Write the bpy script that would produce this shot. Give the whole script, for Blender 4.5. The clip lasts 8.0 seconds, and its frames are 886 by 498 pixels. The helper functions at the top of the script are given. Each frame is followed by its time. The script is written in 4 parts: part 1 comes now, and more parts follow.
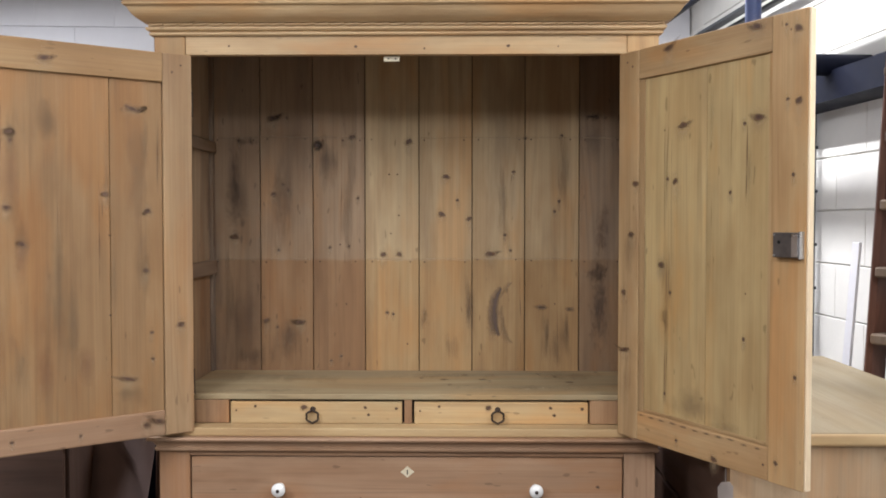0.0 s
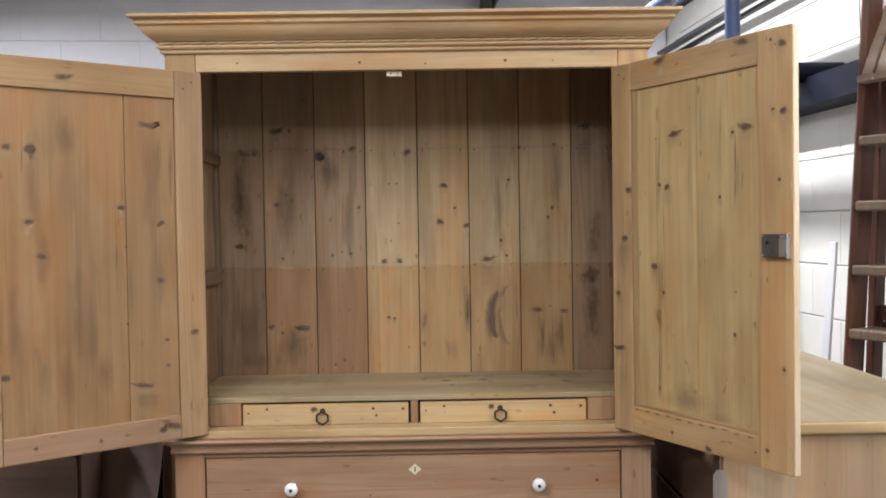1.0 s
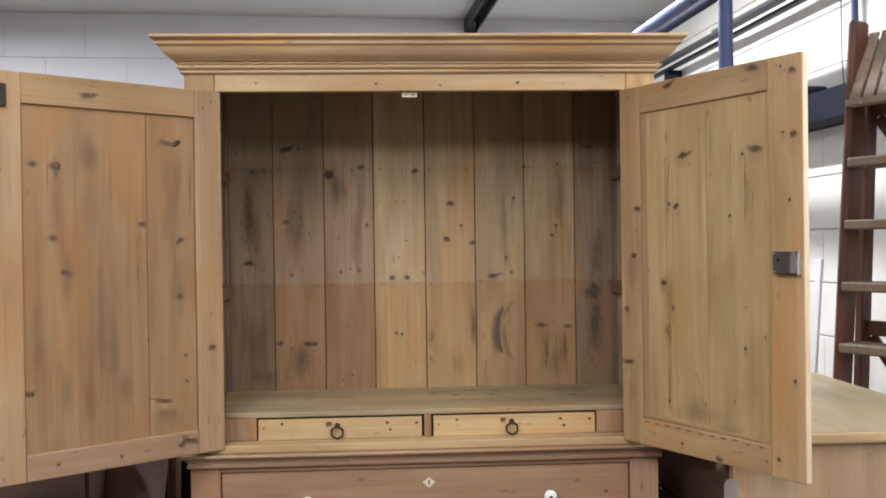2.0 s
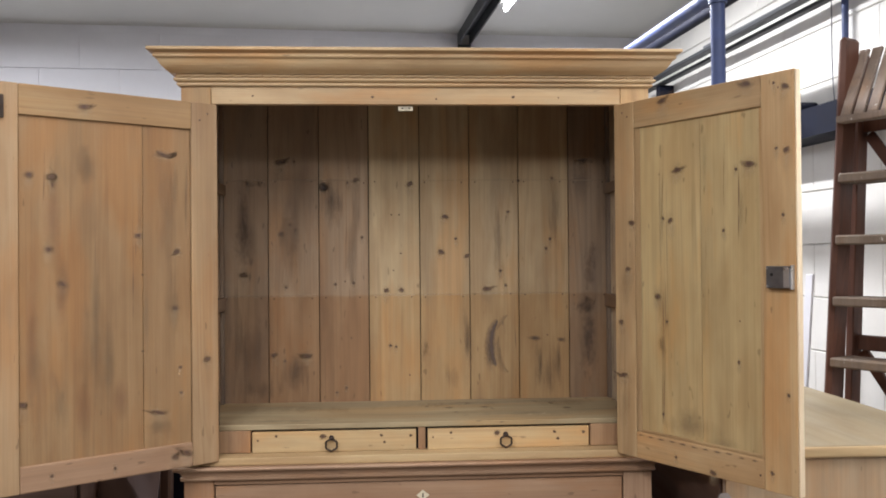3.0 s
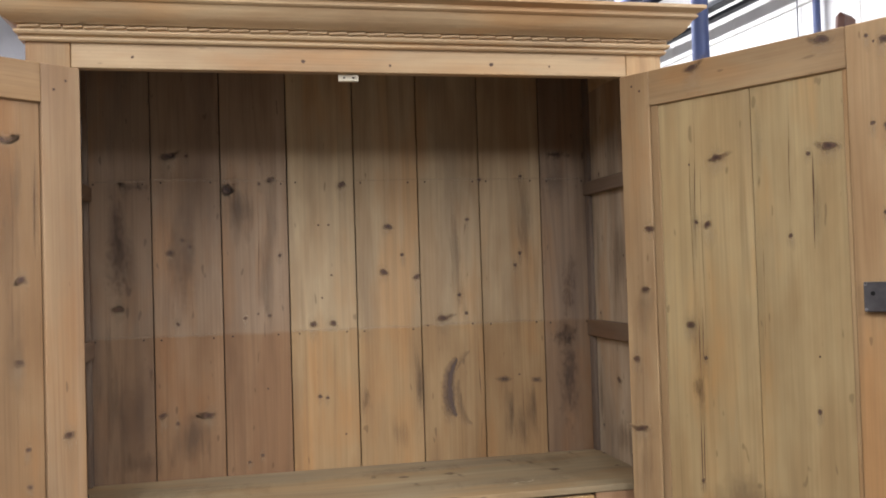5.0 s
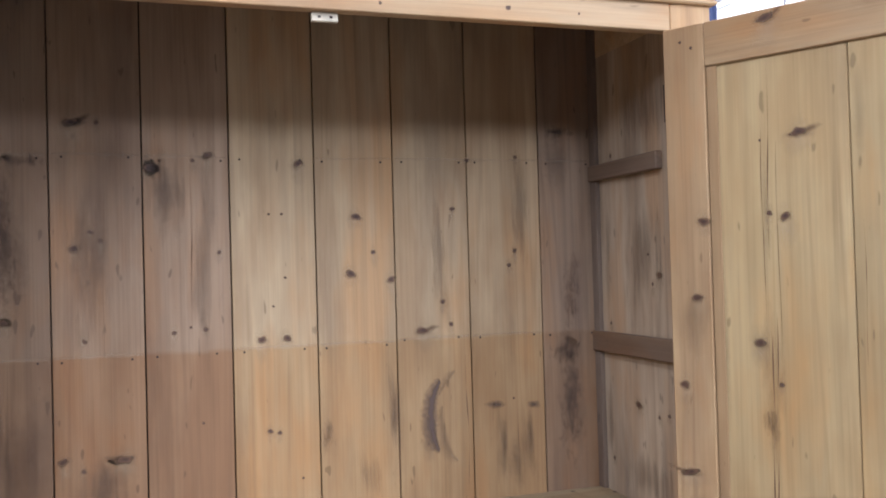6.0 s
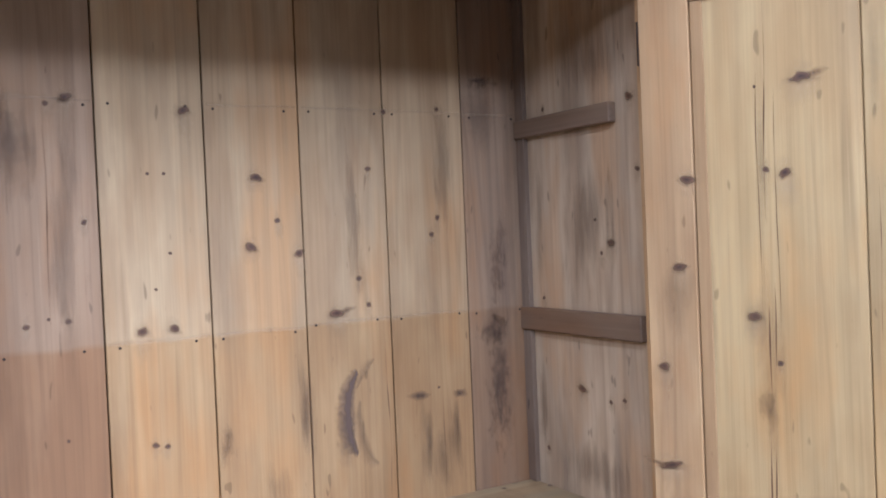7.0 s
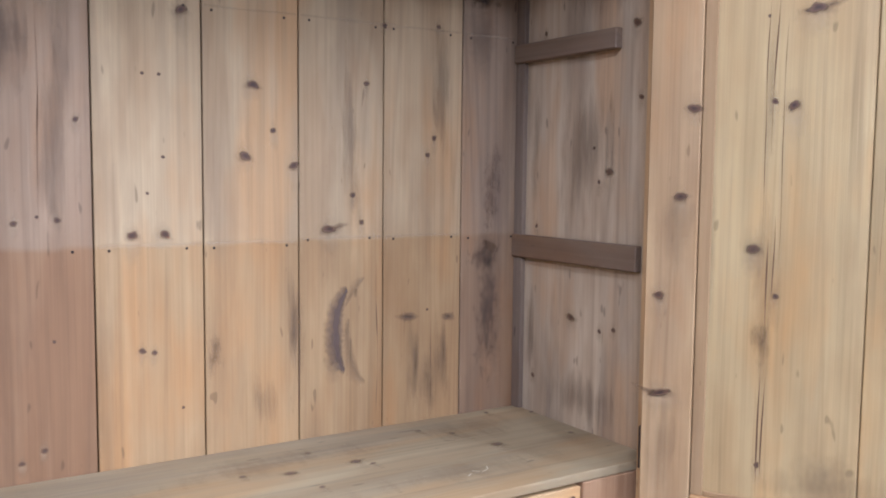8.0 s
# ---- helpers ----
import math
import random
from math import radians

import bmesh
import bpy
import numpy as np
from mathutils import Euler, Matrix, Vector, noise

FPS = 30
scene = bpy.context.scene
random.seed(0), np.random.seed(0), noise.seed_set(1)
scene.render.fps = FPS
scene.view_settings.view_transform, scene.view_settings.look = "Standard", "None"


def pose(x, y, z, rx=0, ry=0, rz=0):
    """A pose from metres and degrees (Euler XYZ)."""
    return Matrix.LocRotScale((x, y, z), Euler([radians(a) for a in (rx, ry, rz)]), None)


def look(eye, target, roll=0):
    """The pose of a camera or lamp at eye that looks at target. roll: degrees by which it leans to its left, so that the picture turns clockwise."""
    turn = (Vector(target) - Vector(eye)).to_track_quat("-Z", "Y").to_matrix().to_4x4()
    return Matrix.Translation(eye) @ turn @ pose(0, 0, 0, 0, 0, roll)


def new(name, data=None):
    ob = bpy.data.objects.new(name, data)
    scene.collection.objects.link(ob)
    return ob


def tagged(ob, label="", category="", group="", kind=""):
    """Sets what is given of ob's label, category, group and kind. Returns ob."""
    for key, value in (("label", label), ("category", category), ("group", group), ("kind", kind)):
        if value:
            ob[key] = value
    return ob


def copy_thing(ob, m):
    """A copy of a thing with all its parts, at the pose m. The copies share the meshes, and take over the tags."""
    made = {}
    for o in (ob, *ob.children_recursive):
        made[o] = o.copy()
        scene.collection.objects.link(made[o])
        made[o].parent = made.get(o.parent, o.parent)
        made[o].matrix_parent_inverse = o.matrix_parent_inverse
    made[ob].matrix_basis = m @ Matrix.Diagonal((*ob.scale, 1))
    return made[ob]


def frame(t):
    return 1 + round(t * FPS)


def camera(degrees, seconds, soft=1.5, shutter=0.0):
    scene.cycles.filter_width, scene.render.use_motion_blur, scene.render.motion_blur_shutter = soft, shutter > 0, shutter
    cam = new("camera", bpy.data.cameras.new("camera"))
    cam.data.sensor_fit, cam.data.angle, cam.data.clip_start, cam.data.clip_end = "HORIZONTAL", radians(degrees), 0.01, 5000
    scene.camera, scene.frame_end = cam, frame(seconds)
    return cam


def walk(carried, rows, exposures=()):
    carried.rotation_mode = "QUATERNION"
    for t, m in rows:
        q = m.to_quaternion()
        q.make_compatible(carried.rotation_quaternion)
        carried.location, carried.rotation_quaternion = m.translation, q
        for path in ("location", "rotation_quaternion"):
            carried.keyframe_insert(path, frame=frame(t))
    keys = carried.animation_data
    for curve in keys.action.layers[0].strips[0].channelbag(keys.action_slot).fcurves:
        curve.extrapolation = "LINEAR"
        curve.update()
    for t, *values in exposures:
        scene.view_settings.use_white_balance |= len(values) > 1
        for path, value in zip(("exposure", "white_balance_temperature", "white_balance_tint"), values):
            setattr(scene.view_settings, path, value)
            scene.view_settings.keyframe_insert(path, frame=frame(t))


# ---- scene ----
cam = camera(52.6, 8.0, soft=1.8)
PATH = [
    (0, (0.076, -0.037, 1.524), (0.043, 1.962, 1.461), 0.0),
    (0.5, (0.086, -0.098, 1.519), (0.042, 1.901, 1.458), 0.6),
    (1, (0.007, -0.134, 1.526), (0.031, 1.865, 1.477), -0.9),
    (1.5, (-0.105, -0.165, 1.527), (-0.022, 1.833, 1.497), -1.1),
    (3, (-0.134, -0.191, 1.528), (-0.007, 1.805, 1.545), -0.5),
    (3.5, (-0.157, -0.146, 1.526), (0.002, 1.848, 1.55), -0.6),
    (4, (-0.176, 0.019, 1.523), (0.023, 2.009, 1.548), -1.3),
    (4.5, (-0.218, 0.211, 1.536), (0.05, 2.192, 1.585), -1.5),
    (4.7, (-0.236, 0.298, 1.532), (0.096, 2.269, 1.59), -1.7),
    (5.8, (-0.325, 0.767, 1.555), (0.255, 2.681, 1.588), -1.4),
    (6, (-0.327, 0.856, 1.552), (0.301, 2.754, 1.59), -1.6),
    (6.5, (-0.359, 1.044, 1.55), (0.486, 2.857, 1.553), -2.4),
    (7, (-0.412, 1.169, 1.552), (0.608, 2.888, 1.516), -2.4),
    (7.5, (-0.436, 1.187, 1.548), (0.64, 2.872, 1.478), -0.7),
    (8, (-0.438, 1.201, 1.52), (0.633, 2.882, 1.352), 0.6),
]
EXPOSURES = [(0.0, -0.2, 6450, 13), (4.5, -0.26, 6500, 14), (5.8, 0.18, 5700, 17), (7.0, 0.6, 5350, 19), (8.0, 0.6, 5300, 19)]
walk(cam, [(t, look(eye, target, roll)) for t, eye, target, roll in PATH], EXPOSURES)

# ---- light ----
world = bpy.data.worlds.new("world")
scene.world = world
world.use_nodes = True
world.node_tree.nodes["Background"].inputs[0].default_value = (0.8, 0.88, 1.0, 1)
world.node_tree.nodes["Background"].inputs[1].default_value = 0.05

# the room stands four degrees off the wardrobe: u to the right, v away
ROOM = pose(-0.157, -0.146, 0, 0, 0, 4)
U0, U1, V0, V1, CEIL = -3.6, 2.0, -4.2, 5.39, 2.90
TUBE_WATTS = 62
# fluorescent battens: u, v of the middle, and the factor on the watts
TUBES = [(0.97, 3.77, 1.35), (-2.1, -0.6, 1.75), (0.1, -1.3, 1.3), (-2.0, 3.6, 1.6), (1.4, 0.9, 0.6), (-0.55, 0.75, 0.45)]


# ---- materials ----
def nodes_of(name):
    m = bpy.data.materials.new(name)
    m.use_nodes = True
    nt = m.node_tree
    return m, nt, nt.nodes["Principled BSDF"]


def node(nt, kind, **inputs):
    n = nt.nodes.new(kind)
    for key, value in inputs.items():
        n.inputs[key.replace("_", " ")].default_value = value
    return n


def ramp(nt, fac, stops):
    n = nt.nodes.new("ShaderNodeValToRGB")
    els = n.color_ramp.elements
    while len(els) < len(stops):
        els.new(0.5)
    for e, (p, c) in zip(els, stops):
        e.position, e.color = p, (*c, 1) if len(c) == 3 else c
    nt.links.new(fac, n.inputs[0])
    return n.outputs[0]


def mixed(nt, mode, fac, a, b):
    n = nt.nodes.new("ShaderNodeMix")
    n.data_type, n.blend_type = "RGBA", mode
    for sock, value in ((n.inputs[0], fac), (n.inputs[6], a), (n.inputs[7], b)):
        if hasattr(value, "links"):
            nt.links.new(value, sock)
        elif isinstance(value, tuple):
            sock.default_value = (*value, 1)
        else:
            sock.default_value = value
    return n.outputs[2]


def grey(v):
    return (v, v, v)


def wood(name, light, dark, grain="z", stain=(0.16, 0.10, 0.07), stain_amount=0.35, rough=0.55, vary=0.16, band=9.0, bump=0.25, low_tone=None, low_color=(0.92, 0.83, 0.71), fleck=None, hue=0.7):
    """Sawn wood whose grain runs along one local axis: growth rings, fibres, blotches and a shade of its own for each piece."""
    m, nt, bsdf = nodes_of(name)
    link = nt.links.new
    coord = nt.nodes.new("ShaderNodeTexCoord")
    info = nt.nodes.new("ShaderNodeObjectInfo")
    shift = nt.nodes.new("ShaderNodeVectorMath")
    shift.operation = "MULTIPLY_ADD"
    shift.inputs[1].default_value = (1, 1, 1)
    off = nt.nodes.new("ShaderNodeCombineXYZ")
    by = nt.nodes.new("ShaderNodeMath")
    by.operation = "MULTIPLY"
    by.inputs[1].default_value = 37.0
    link(info.outputs["Random"], by.inputs[0])
    for i in range(3):
        link(by.outputs[0], off.inputs[i])
    link(coord.outputs["Object"], shift.inputs[0])
    link(off.outputs[0], shift.inputs[2])

    def stretched(along):
        v = nt.nodes.new("ShaderNodeVectorMath")
        v.operation = "MULTIPLY"
        v.inputs[1].default_value = tuple(along if a == grain else 1.0 for a in "xyz")
        link(shift.outputs[0], v.inputs[0])
        return v.outputs[0]

    def grain_noise(scale, along, detail=3.0, rough=0.55, warp=0.0):
        n = node(nt, "ShaderNodeTexNoise", Scale=scale, Detail=detail, Roughness=rough, Distortion=warp)
        link(stretched(along), n.inputs["Vector"])
        return n.outputs[0]

    mid = tuple((a + b) / 2 for a, b in zip(light, dark))
    warm = tuple(c * k for c, k in zip(mid, (1.04, 0.84, 0.64)))
    cool = tuple(c * k for c, k in zip(mid, (0.84, 0.77, 0.71)))
    # broad heartwood bands that run the length of a board
    broad = grain_noise(14.0, 0.07, 3.0, 0.5, 0.3)
    col = mixed(nt, "MIX", ramp(nt, broad, [(0.36, grey(0)), (0.66, grey(0.62))]), tuple(c * 0.93 for c in light), tuple(c * 0.90 for c in dark))
    tone = grain_noise(9.0, 0.26, 4.0)
    col = mixed(nt, "MIX", ramp(nt, tone, [(0.50, grey(0)), (0.64, grey(hue))]), col, warm)
    col = mixed(nt, "MIX", ramp(nt, tone, [(0.36, grey(hue * 0.93)), (0.48, grey(0))]), col, cool)
    # growth rings: narrow late wood that opens into long arches
    rings = grain_noise(band, 0.045, 2.0, 0.45, 0.5)
    fold = nt.nodes.new("ShaderNodeMath")
    fold.operation = "MULTIPLY"
    fold.inputs[1].default_value = 24.0
    link(rings, fold.inputs[0])
    wave = nt.nodes.new("ShaderNodeMath")
    wave.operation = "PINGPONG"
    wave.inputs[1].default_value = 1.0
    link(fold.outputs[0], wave.inputs[0])
    late = mixed(nt, "MULTIPLY", 1.0, ramp(nt, wave.outputs[0], [(0.50, grey(0)), (0.95, grey(0.40))]), ramp(nt, grain_noise(8.0, 0.2), [(0.36, grey(0.15)), (0.62, grey(1.0))]))
    col = mixed(nt, "MIX", late, col, tuple(c * 0.82 for c in dark))
    # dark hairlines and pale scraped streaks
    col = mixed(nt, "MULTIPLY", 0.45, col, ramp(nt, grain_noise(55.0, 0.022, 3.0, 0.6, 0.2), [(0.27, grey(0.60)), (0.36, grey(1.0))]))
    col = mixed(nt, "MIX", ramp(nt, grain_noise(30.0, 0.03, 2.0, 0.5), [(0.60, grey(0)), (0.72, grey(0.35))]), col, tuple(min(1.0, c * k) for c, k in zip(light, (1.04, 1.07, 1.14))))
    fibre = grain_noise(240.0, 0.014, 4.0, 0.6)
    col = mixed(nt, "MULTIPLY", 0.5, col, ramp(nt, fibre, [(0.3, grey(0.80)), (0.6, grey(1.04))]))
    col = mixed(nt, "MULTIPLY", 0.9, col, ramp(nt, grain_noise(4.5, 0.4, 4.0, 0.6, 0.3), [(0.30, (0.80, 0.76, 0.73)), (0.50, grey(0.99)), (0.70, (1.08, 1.08, 1.07))]))
    # stains drawn out along the grain, and small dents
    stainmask = ramp(nt, grain_noise(9.0, 0.17, 5.0, 0.62), [(0.50, grey(0)), (0.72, grey(stain_amount * 0.8))])
    col = mixed(nt, "MIX", stainmask, col, stain)
    col = mixed(nt, "MIX", ramp(nt, grain_noise(75.0, 0.3, 1.0, 0.4), [(0.735, grey(0)), (0.775, grey(0.55))]), col, tuple(c * 0.45 for c in dark))
    if low_tone:
        sep = nt.nodes.new("ShaderNodeSeparateXYZ")
        link(coord.outputs["Object"], sep.inputs[0])
        rng = nt.nodes.new("ShaderNodeMapRange")
        rng.inputs[1].default_value, rng.inputs[2].default_value = low_tone + 0.012, low_tone + 0.004
        uneven = nt.nodes.new("ShaderNodeMath")
        uneven.operation = "MULTIPLY_ADD"
        uneven.inputs[1].default_value = 0.016
        link(grain_noise(16.0, 1.0, 3.0), uneven.inputs[0])
        link(sep.outputs[2], uneven.inputs[2])
        link(uneven.outputs[0], rng.inputs[0])
        col = mixed(nt, "MULTIPLY", rng.outputs[0], col, low_color)
    shade = ramp(nt, info.outputs["Random"], [(0.0, (1 - vary, 1 - vary * 1.15, 1 - vary * 1.3)), (0.5, grey(1.0)), (1.0, (1.0 + vary * 0.4, 1.0 + vary * 0.2, 1.0))])
    col = mixed(nt, "MULTIPLY", 1.0, col, shade)
    if fleck:
        spots = node(nt, "ShaderNodeTexNoise", Scale=55.0, Detail=2.0)
        link(coord.outputs["Object"], spots.inputs["Vector"])
        col = mixed(nt, "MIX", ramp(nt, spots.outputs[0], [(0.69, grey(0)), (0.72, grey(0.85))]), col, fleck)
    link(col, bsdf.inputs["Base Color"])
    link(ramp(nt, broad, [(0.2, grey(rough - 0.1)), (0.8, grey(rough + 0.14))]), bsdf.inputs["Roughness"])
    b = node(nt, "ShaderNodeBump", Strength=bump, Distance=0.002)
    link(fibre, b.inputs["Height"])
    link(b.outputs[0], bsdf.inputs["Normal"])
    bsdf.inputs["Specular IOR Level"].default_value = 0.3
    return m


def plain(name, color, rough=0.6, metal=0.0, mottle=0.12, scale=9.0, fine=140.0, bump=0.08, wear=None, gloss=0.5):
    """Paint, plaster or metal with soft mottling, fine relief and, where given, worn flecks of another colour."""
    m, nt, bsdf = nodes_of(name)
    coord = nt.nodes.new("ShaderNodeTexCoord")
    big = node(nt, "ShaderNodeTexNoise", Scale=scale, Detail=5.0, Roughness=0.6)
    small = node(nt, "ShaderNodeTexNoise", Scale=fine, Detail=3.0, Roughness=0.6)
    for n in (big, small):
        nt.links.new(coord.outputs["Object"], n.inputs["Vector"])
    col = mixed(nt, "MULTIPLY", 1.0, color, ramp(nt, big.outputs[0], [(0.3, grey(1 - mottle)), (0.7, grey(1 + mottle * 0.3))]))
    if wear:
        col = mixed(nt, "MIX", ramp(nt, small.outputs[0], [(0.62, grey(0)), (0.68, grey(0.8))]), col, wear)
    nt.links.new(col, bsdf.inputs["Base Color"])
    nt.links.new(ramp(nt, big.outputs[0], [(0.3, grey(rough - 0.08)), (0.7, grey(min(1, rough + 0.1)))]), bsdf.inputs["Roughness"])
    b = node(nt, "ShaderNodeBump", Strength=bump, Distance=0.003)
    nt.links.new(small.outputs[0], b.inputs["Height"])
    nt.links.new(b.outputs[0], bsdf.inputs["Normal"])
    bsdf.inputs["Metallic"].default_value = metal
    bsdf.inputs["Specular IOR Level"].default_value = gloss
    return m


def mark(name, core, rim, strength, edge=0.55):
    """A knot or stain: dense in the middle and fading into the wood at an uneven edge."""
    m, nt, bsdf = nodes_of(name)
    link = nt.links.new
    uv = nt.nodes.new("ShaderNodeUVMap")
    coord = nt.nodes.new("ShaderNodeTexCoord")
    n = node(nt, "ShaderNodeTexNoise", Scale=130.0, Detail=3.0)
    link(coord.outputs["Object"], n.inputs["Vector"])
    sep = nt.nodes.new("ShaderNodeSeparateXYZ")
    link(uv.outputs[0], sep.inputs[0])
    add = nt.nodes.new("ShaderNodeMath")
    add.operation = "MULTIPLY_ADD"
    add.inputs[1].default_value = 0.5
    link(n.outputs[0], add.inputs[0])
    link(sep.outputs[0], add.inputs[2])
    link(ramp(nt, add.outputs[0], [(0.35, core), (0.8, rim)]), bsdf.inputs["Base Color"])
    bsdf.inputs["Roughness"].default_value = 0.6
    link(ramp(nt, add.outputs[0], [(edge, grey(strength)), (1.12, grey(0))]), bsdf.inputs["Alpha"])
    return m


def speckled(name, color, strength, scale=95.0, along=0.3, cover=0.5):
    """Broken grime: spots drawn out along the grain, dense in the middle of their patch."""
    m, nt, bsdf = nodes_of(name)
    link = nt.links.new
    uv = nt.nodes.new("ShaderNodeUVMap")
    sep = nt.nodes.new("ShaderNodeSeparateXYZ")
    link(uv.outputs[0], sep.inputs[0])
    coord = nt.nodes.new("ShaderNodeTexCoord")
    long = nt.nodes.new("ShaderNodeVectorMath")
    long.operation = "MULTIPLY"
    long.inputs[1].default_value = (1.0, 1.0, along)
    link(coord.outputs["Object"], long.inputs[0])
    n = node(nt, "ShaderNodeTexNoise", Scale=scale, Detail=4.0, Roughness=0.65, Distortion=0.3)
    link(long.outputs[0], n.inputs["Vector"])
    add = nt.nodes.new("ShaderNodeMath")
    add.operation = "MULTIPLY_ADD"
    add.inputs[1].default_value = -0.42
    link(sep.outputs[0], add.inputs[0])
    link(n.outputs[0], add.inputs[2])
    low = 0.62 - cover * 0.5
    link(ramp(nt, add.outputs[0], [(low - 0.17, grey(0)), (low + 0.12, grey(strength))]), bsdf.inputs["Alpha"])
    bsdf.inputs["Base Color"].default_value = (*color, 1)
    bsdf.inputs["Roughness"].default_value = 0.7
    return m


def glow(name, color, strength):
    m, nt, bsdf = nodes_of(name)
    bsdf.inputs["Base Color"].default_value = (0.9, 0.9, 0.9, 1)
    bsdf.inputs["Emission Color"].default_value = (*color, 1)
    bsdf.inputs["Emission Strength"].default_value = strength
    return m


PINE_L, PINE_D = (0.54, 0.37, 0.19), (0.385, 0.235, 0.11)
pine_v = wood("waxed_pine_upright", PINE_L, PINE_D, "z")
# base pine toned darker and redder for the weaker, indirect light low down
base_pine = wood("shaded_pine_level", (0.435, 0.275, 0.17), (0.305, 0.18, 0.105), "x", stain=(0.20, 0.13, 0.09))
# left door's stiles: pinker, and darkened as less light falls on that door
left_stile_pine = wood("shaded_pinkish_stile", (0.47, 0.315, 0.175), (0.33, 0.205, 0.105), "z")
# the same shaded tone with upright grain
base_pine_v = wood("shaded_pine_upright", (0.435, 0.275, 0.17), (0.305, 0.18, 0.105), "z", stain=(0.20, 0.13, 0.09))
# redder panel boards, their colour also lowered for the left door's shade
red_panel = wood("shaded_red_pine_panel", (0.37, 0.23, 0.112), (0.245, 0.14, 0.065), "z", stain=(0.20, 0.12, 0.062), stain_amount=0.6, vary=0.07)
# waxed pine with the stronger light on cornice and top rail in its colour
cornice_pine = wood("lightened_waxed_pine", (0.63, 0.455, 0.26), (0.49, 0.325, 0.17), "x", stain_amount=0.25)
ruddy_block = wood("ruddy_pine_block", (0.43, 0.27, 0.15), (0.30, 0.17, 0.09), "z", stain=(0.10, 0.05, 0.035), stain_amount=0.9)
pine_h = wood("waxed_pine_level", PINE_L, PINE_D, "x")
panel_pine = wood("aged_pine_panel", (0.58, 0.43, 0.215), (0.44, 0.308, 0.142), "z", stain=(0.30, 0.205, 0.105), stain_amount=0.65, vary=0.07)
inner_v = wood("bare_pine_boards", (0.52, 0.425, 0.30), (0.30, 0.23, 0.16), "z", stain=(0.10, 0.075, 0.06), stain_amount=0.8, rough=0.68, vary=0.18)
back_pine = wood("back_board_pine", (0.525, 0.39, 0.225), (0.365, 0.25, 0.138), "z", stain=(0.17, 0.115, 0.075), stain_amount=0.6, rough=0.68, vary=0.1, low_tone=1.414)
ruddy_pine = wood("ruddy_back_board", (0.39, 0.272, 0.17), (0.26, 0.172, 0.107), "z", stain=(0.13, 0.08, 0.055), stain_amount=0.75, rough=0.68, vary=0.1, low_tone=1.414, low_color=(0.90, 0.77, 0.64))
# the darkest pine, for the narrow strips in the back corners
very_dark_pine = wood("very_dark_pine_strip", (0.24, 0.18, 0.13), (0.12, 0.085, 0.065), "z", stain=(0.035, 0.028, 0.03), stain_amount=0.95, rough=0.75)
# grimy pine, its colour also lowered for shade at the cupboard's edges
grimy_shaded_pine = wood("grimy_shaded_board", (0.39, 0.28, 0.18), (0.23, 0.16, 0.108), "z", stain=(0.10, 0.075, 0.065), stain_amount=0.8, rough=0.7, vary=0.1, low_tone=1.414, low_color=(0.90, 0.82, 0.74))
inner_y = wood("bare_pine_battens", (0.25, 0.175, 0.115), (0.16, 0.11, 0.072), "y", stain_amount=0.4, rough=0.68)
shelf_pine = wood("grey_worn_pine_shelf", (0.45, 0.36, 0.215), (0.31, 0.24, 0.14), "x", stain=(0.22, 0.18, 0.13), stain_amount=0.6, rough=0.7)
pale_h = wood("pale_pine_level", (0.58, 0.43, 0.235), (0.45, 0.30, 0.15), "x", stain_amount=0.3)
pale_v = wood("fresh_pine_edge", (0.84, 0.70, 0.50), (0.76, 0.60, 0.40), "z", stain_amount=0.1)
pine_y = wood("pine_chest_top", (0.40, 0.33, 0.215), (0.37, 0.30, 0.19), "y", stain=(0.30, 0.235, 0.145), stain_amount=0.15, hue=0.15)
brown_z = wood("red_brown_stained_timber", (0.15, 0.066, 0.042), (0.09, 0.038, 0.026), "z", stain=(0.03, 0.018, 0.014), stain_amount=0.6, rough=0.5)
brown_x = wood("worn_brown_slats", (0.34, 0.265, 0.215), (0.23, 0.175, 0.14), "z", stain=(0.15, 0.125, 0.10), stain_amount=0.5, rough=0.65, fleck=(0.55, 0.52, 0.47))
tread_wood = wood("trodden_grey_brown_treads", (0.21, 0.16, 0.12), (0.14, 0.10, 0.075), "z", stain=(0.28, 0.24, 0.19), stain_amount=0.5, rough=0.75, fleck=(0.5, 0.47, 0.42))
dark_z = wood("dark_stained_oak", (0.11, 0.068, 0.052), (0.07, 0.042, 0.032), "z", stain=(0.02, 0.015, 0.013), rough=0.45)
dark_y = wood("dark_brown_drawers", (0.13, 0.08, 0.062), (0.085, 0.052, 0.04), "y", stain=(0.02, 0.015, 0.013), rough=0.45)
dark_x = wood("dark_stained_oak_level", (0.11, 0.068, 0.052), (0.07, 0.042, 0.032), "x", stain=(0.02, 0.015, 0.013), rough=0.45)
knot_dark = mark("pine_knot", (0.052, 0.026, 0.018), (0.16, 0.085, 0.045), 0.92, 0.75)
knot_soft = mark("faded_knot", (0.17, 0.085, 0.042), (0.26, 0.15, 0.075), 0.55, 0.25)
flare = mark("pale_knot_flare", (0.66, 0.52, 0.33), (0.54, 0.40, 0.235), 0.30, 0.05)
crack_dark = plain("dark_crack", (0.14, 0.075, 0.038), 0.9)
smudge = mark("dark_smudge", (0.10, 0.066, 0.054), (0.17, 0.11, 0.08), 0.62, 0.35)
grime = mark("grey_grime", (0.12, 0.08, 0.06), (0.17, 0.115, 0.08), 0.42, 0.02)
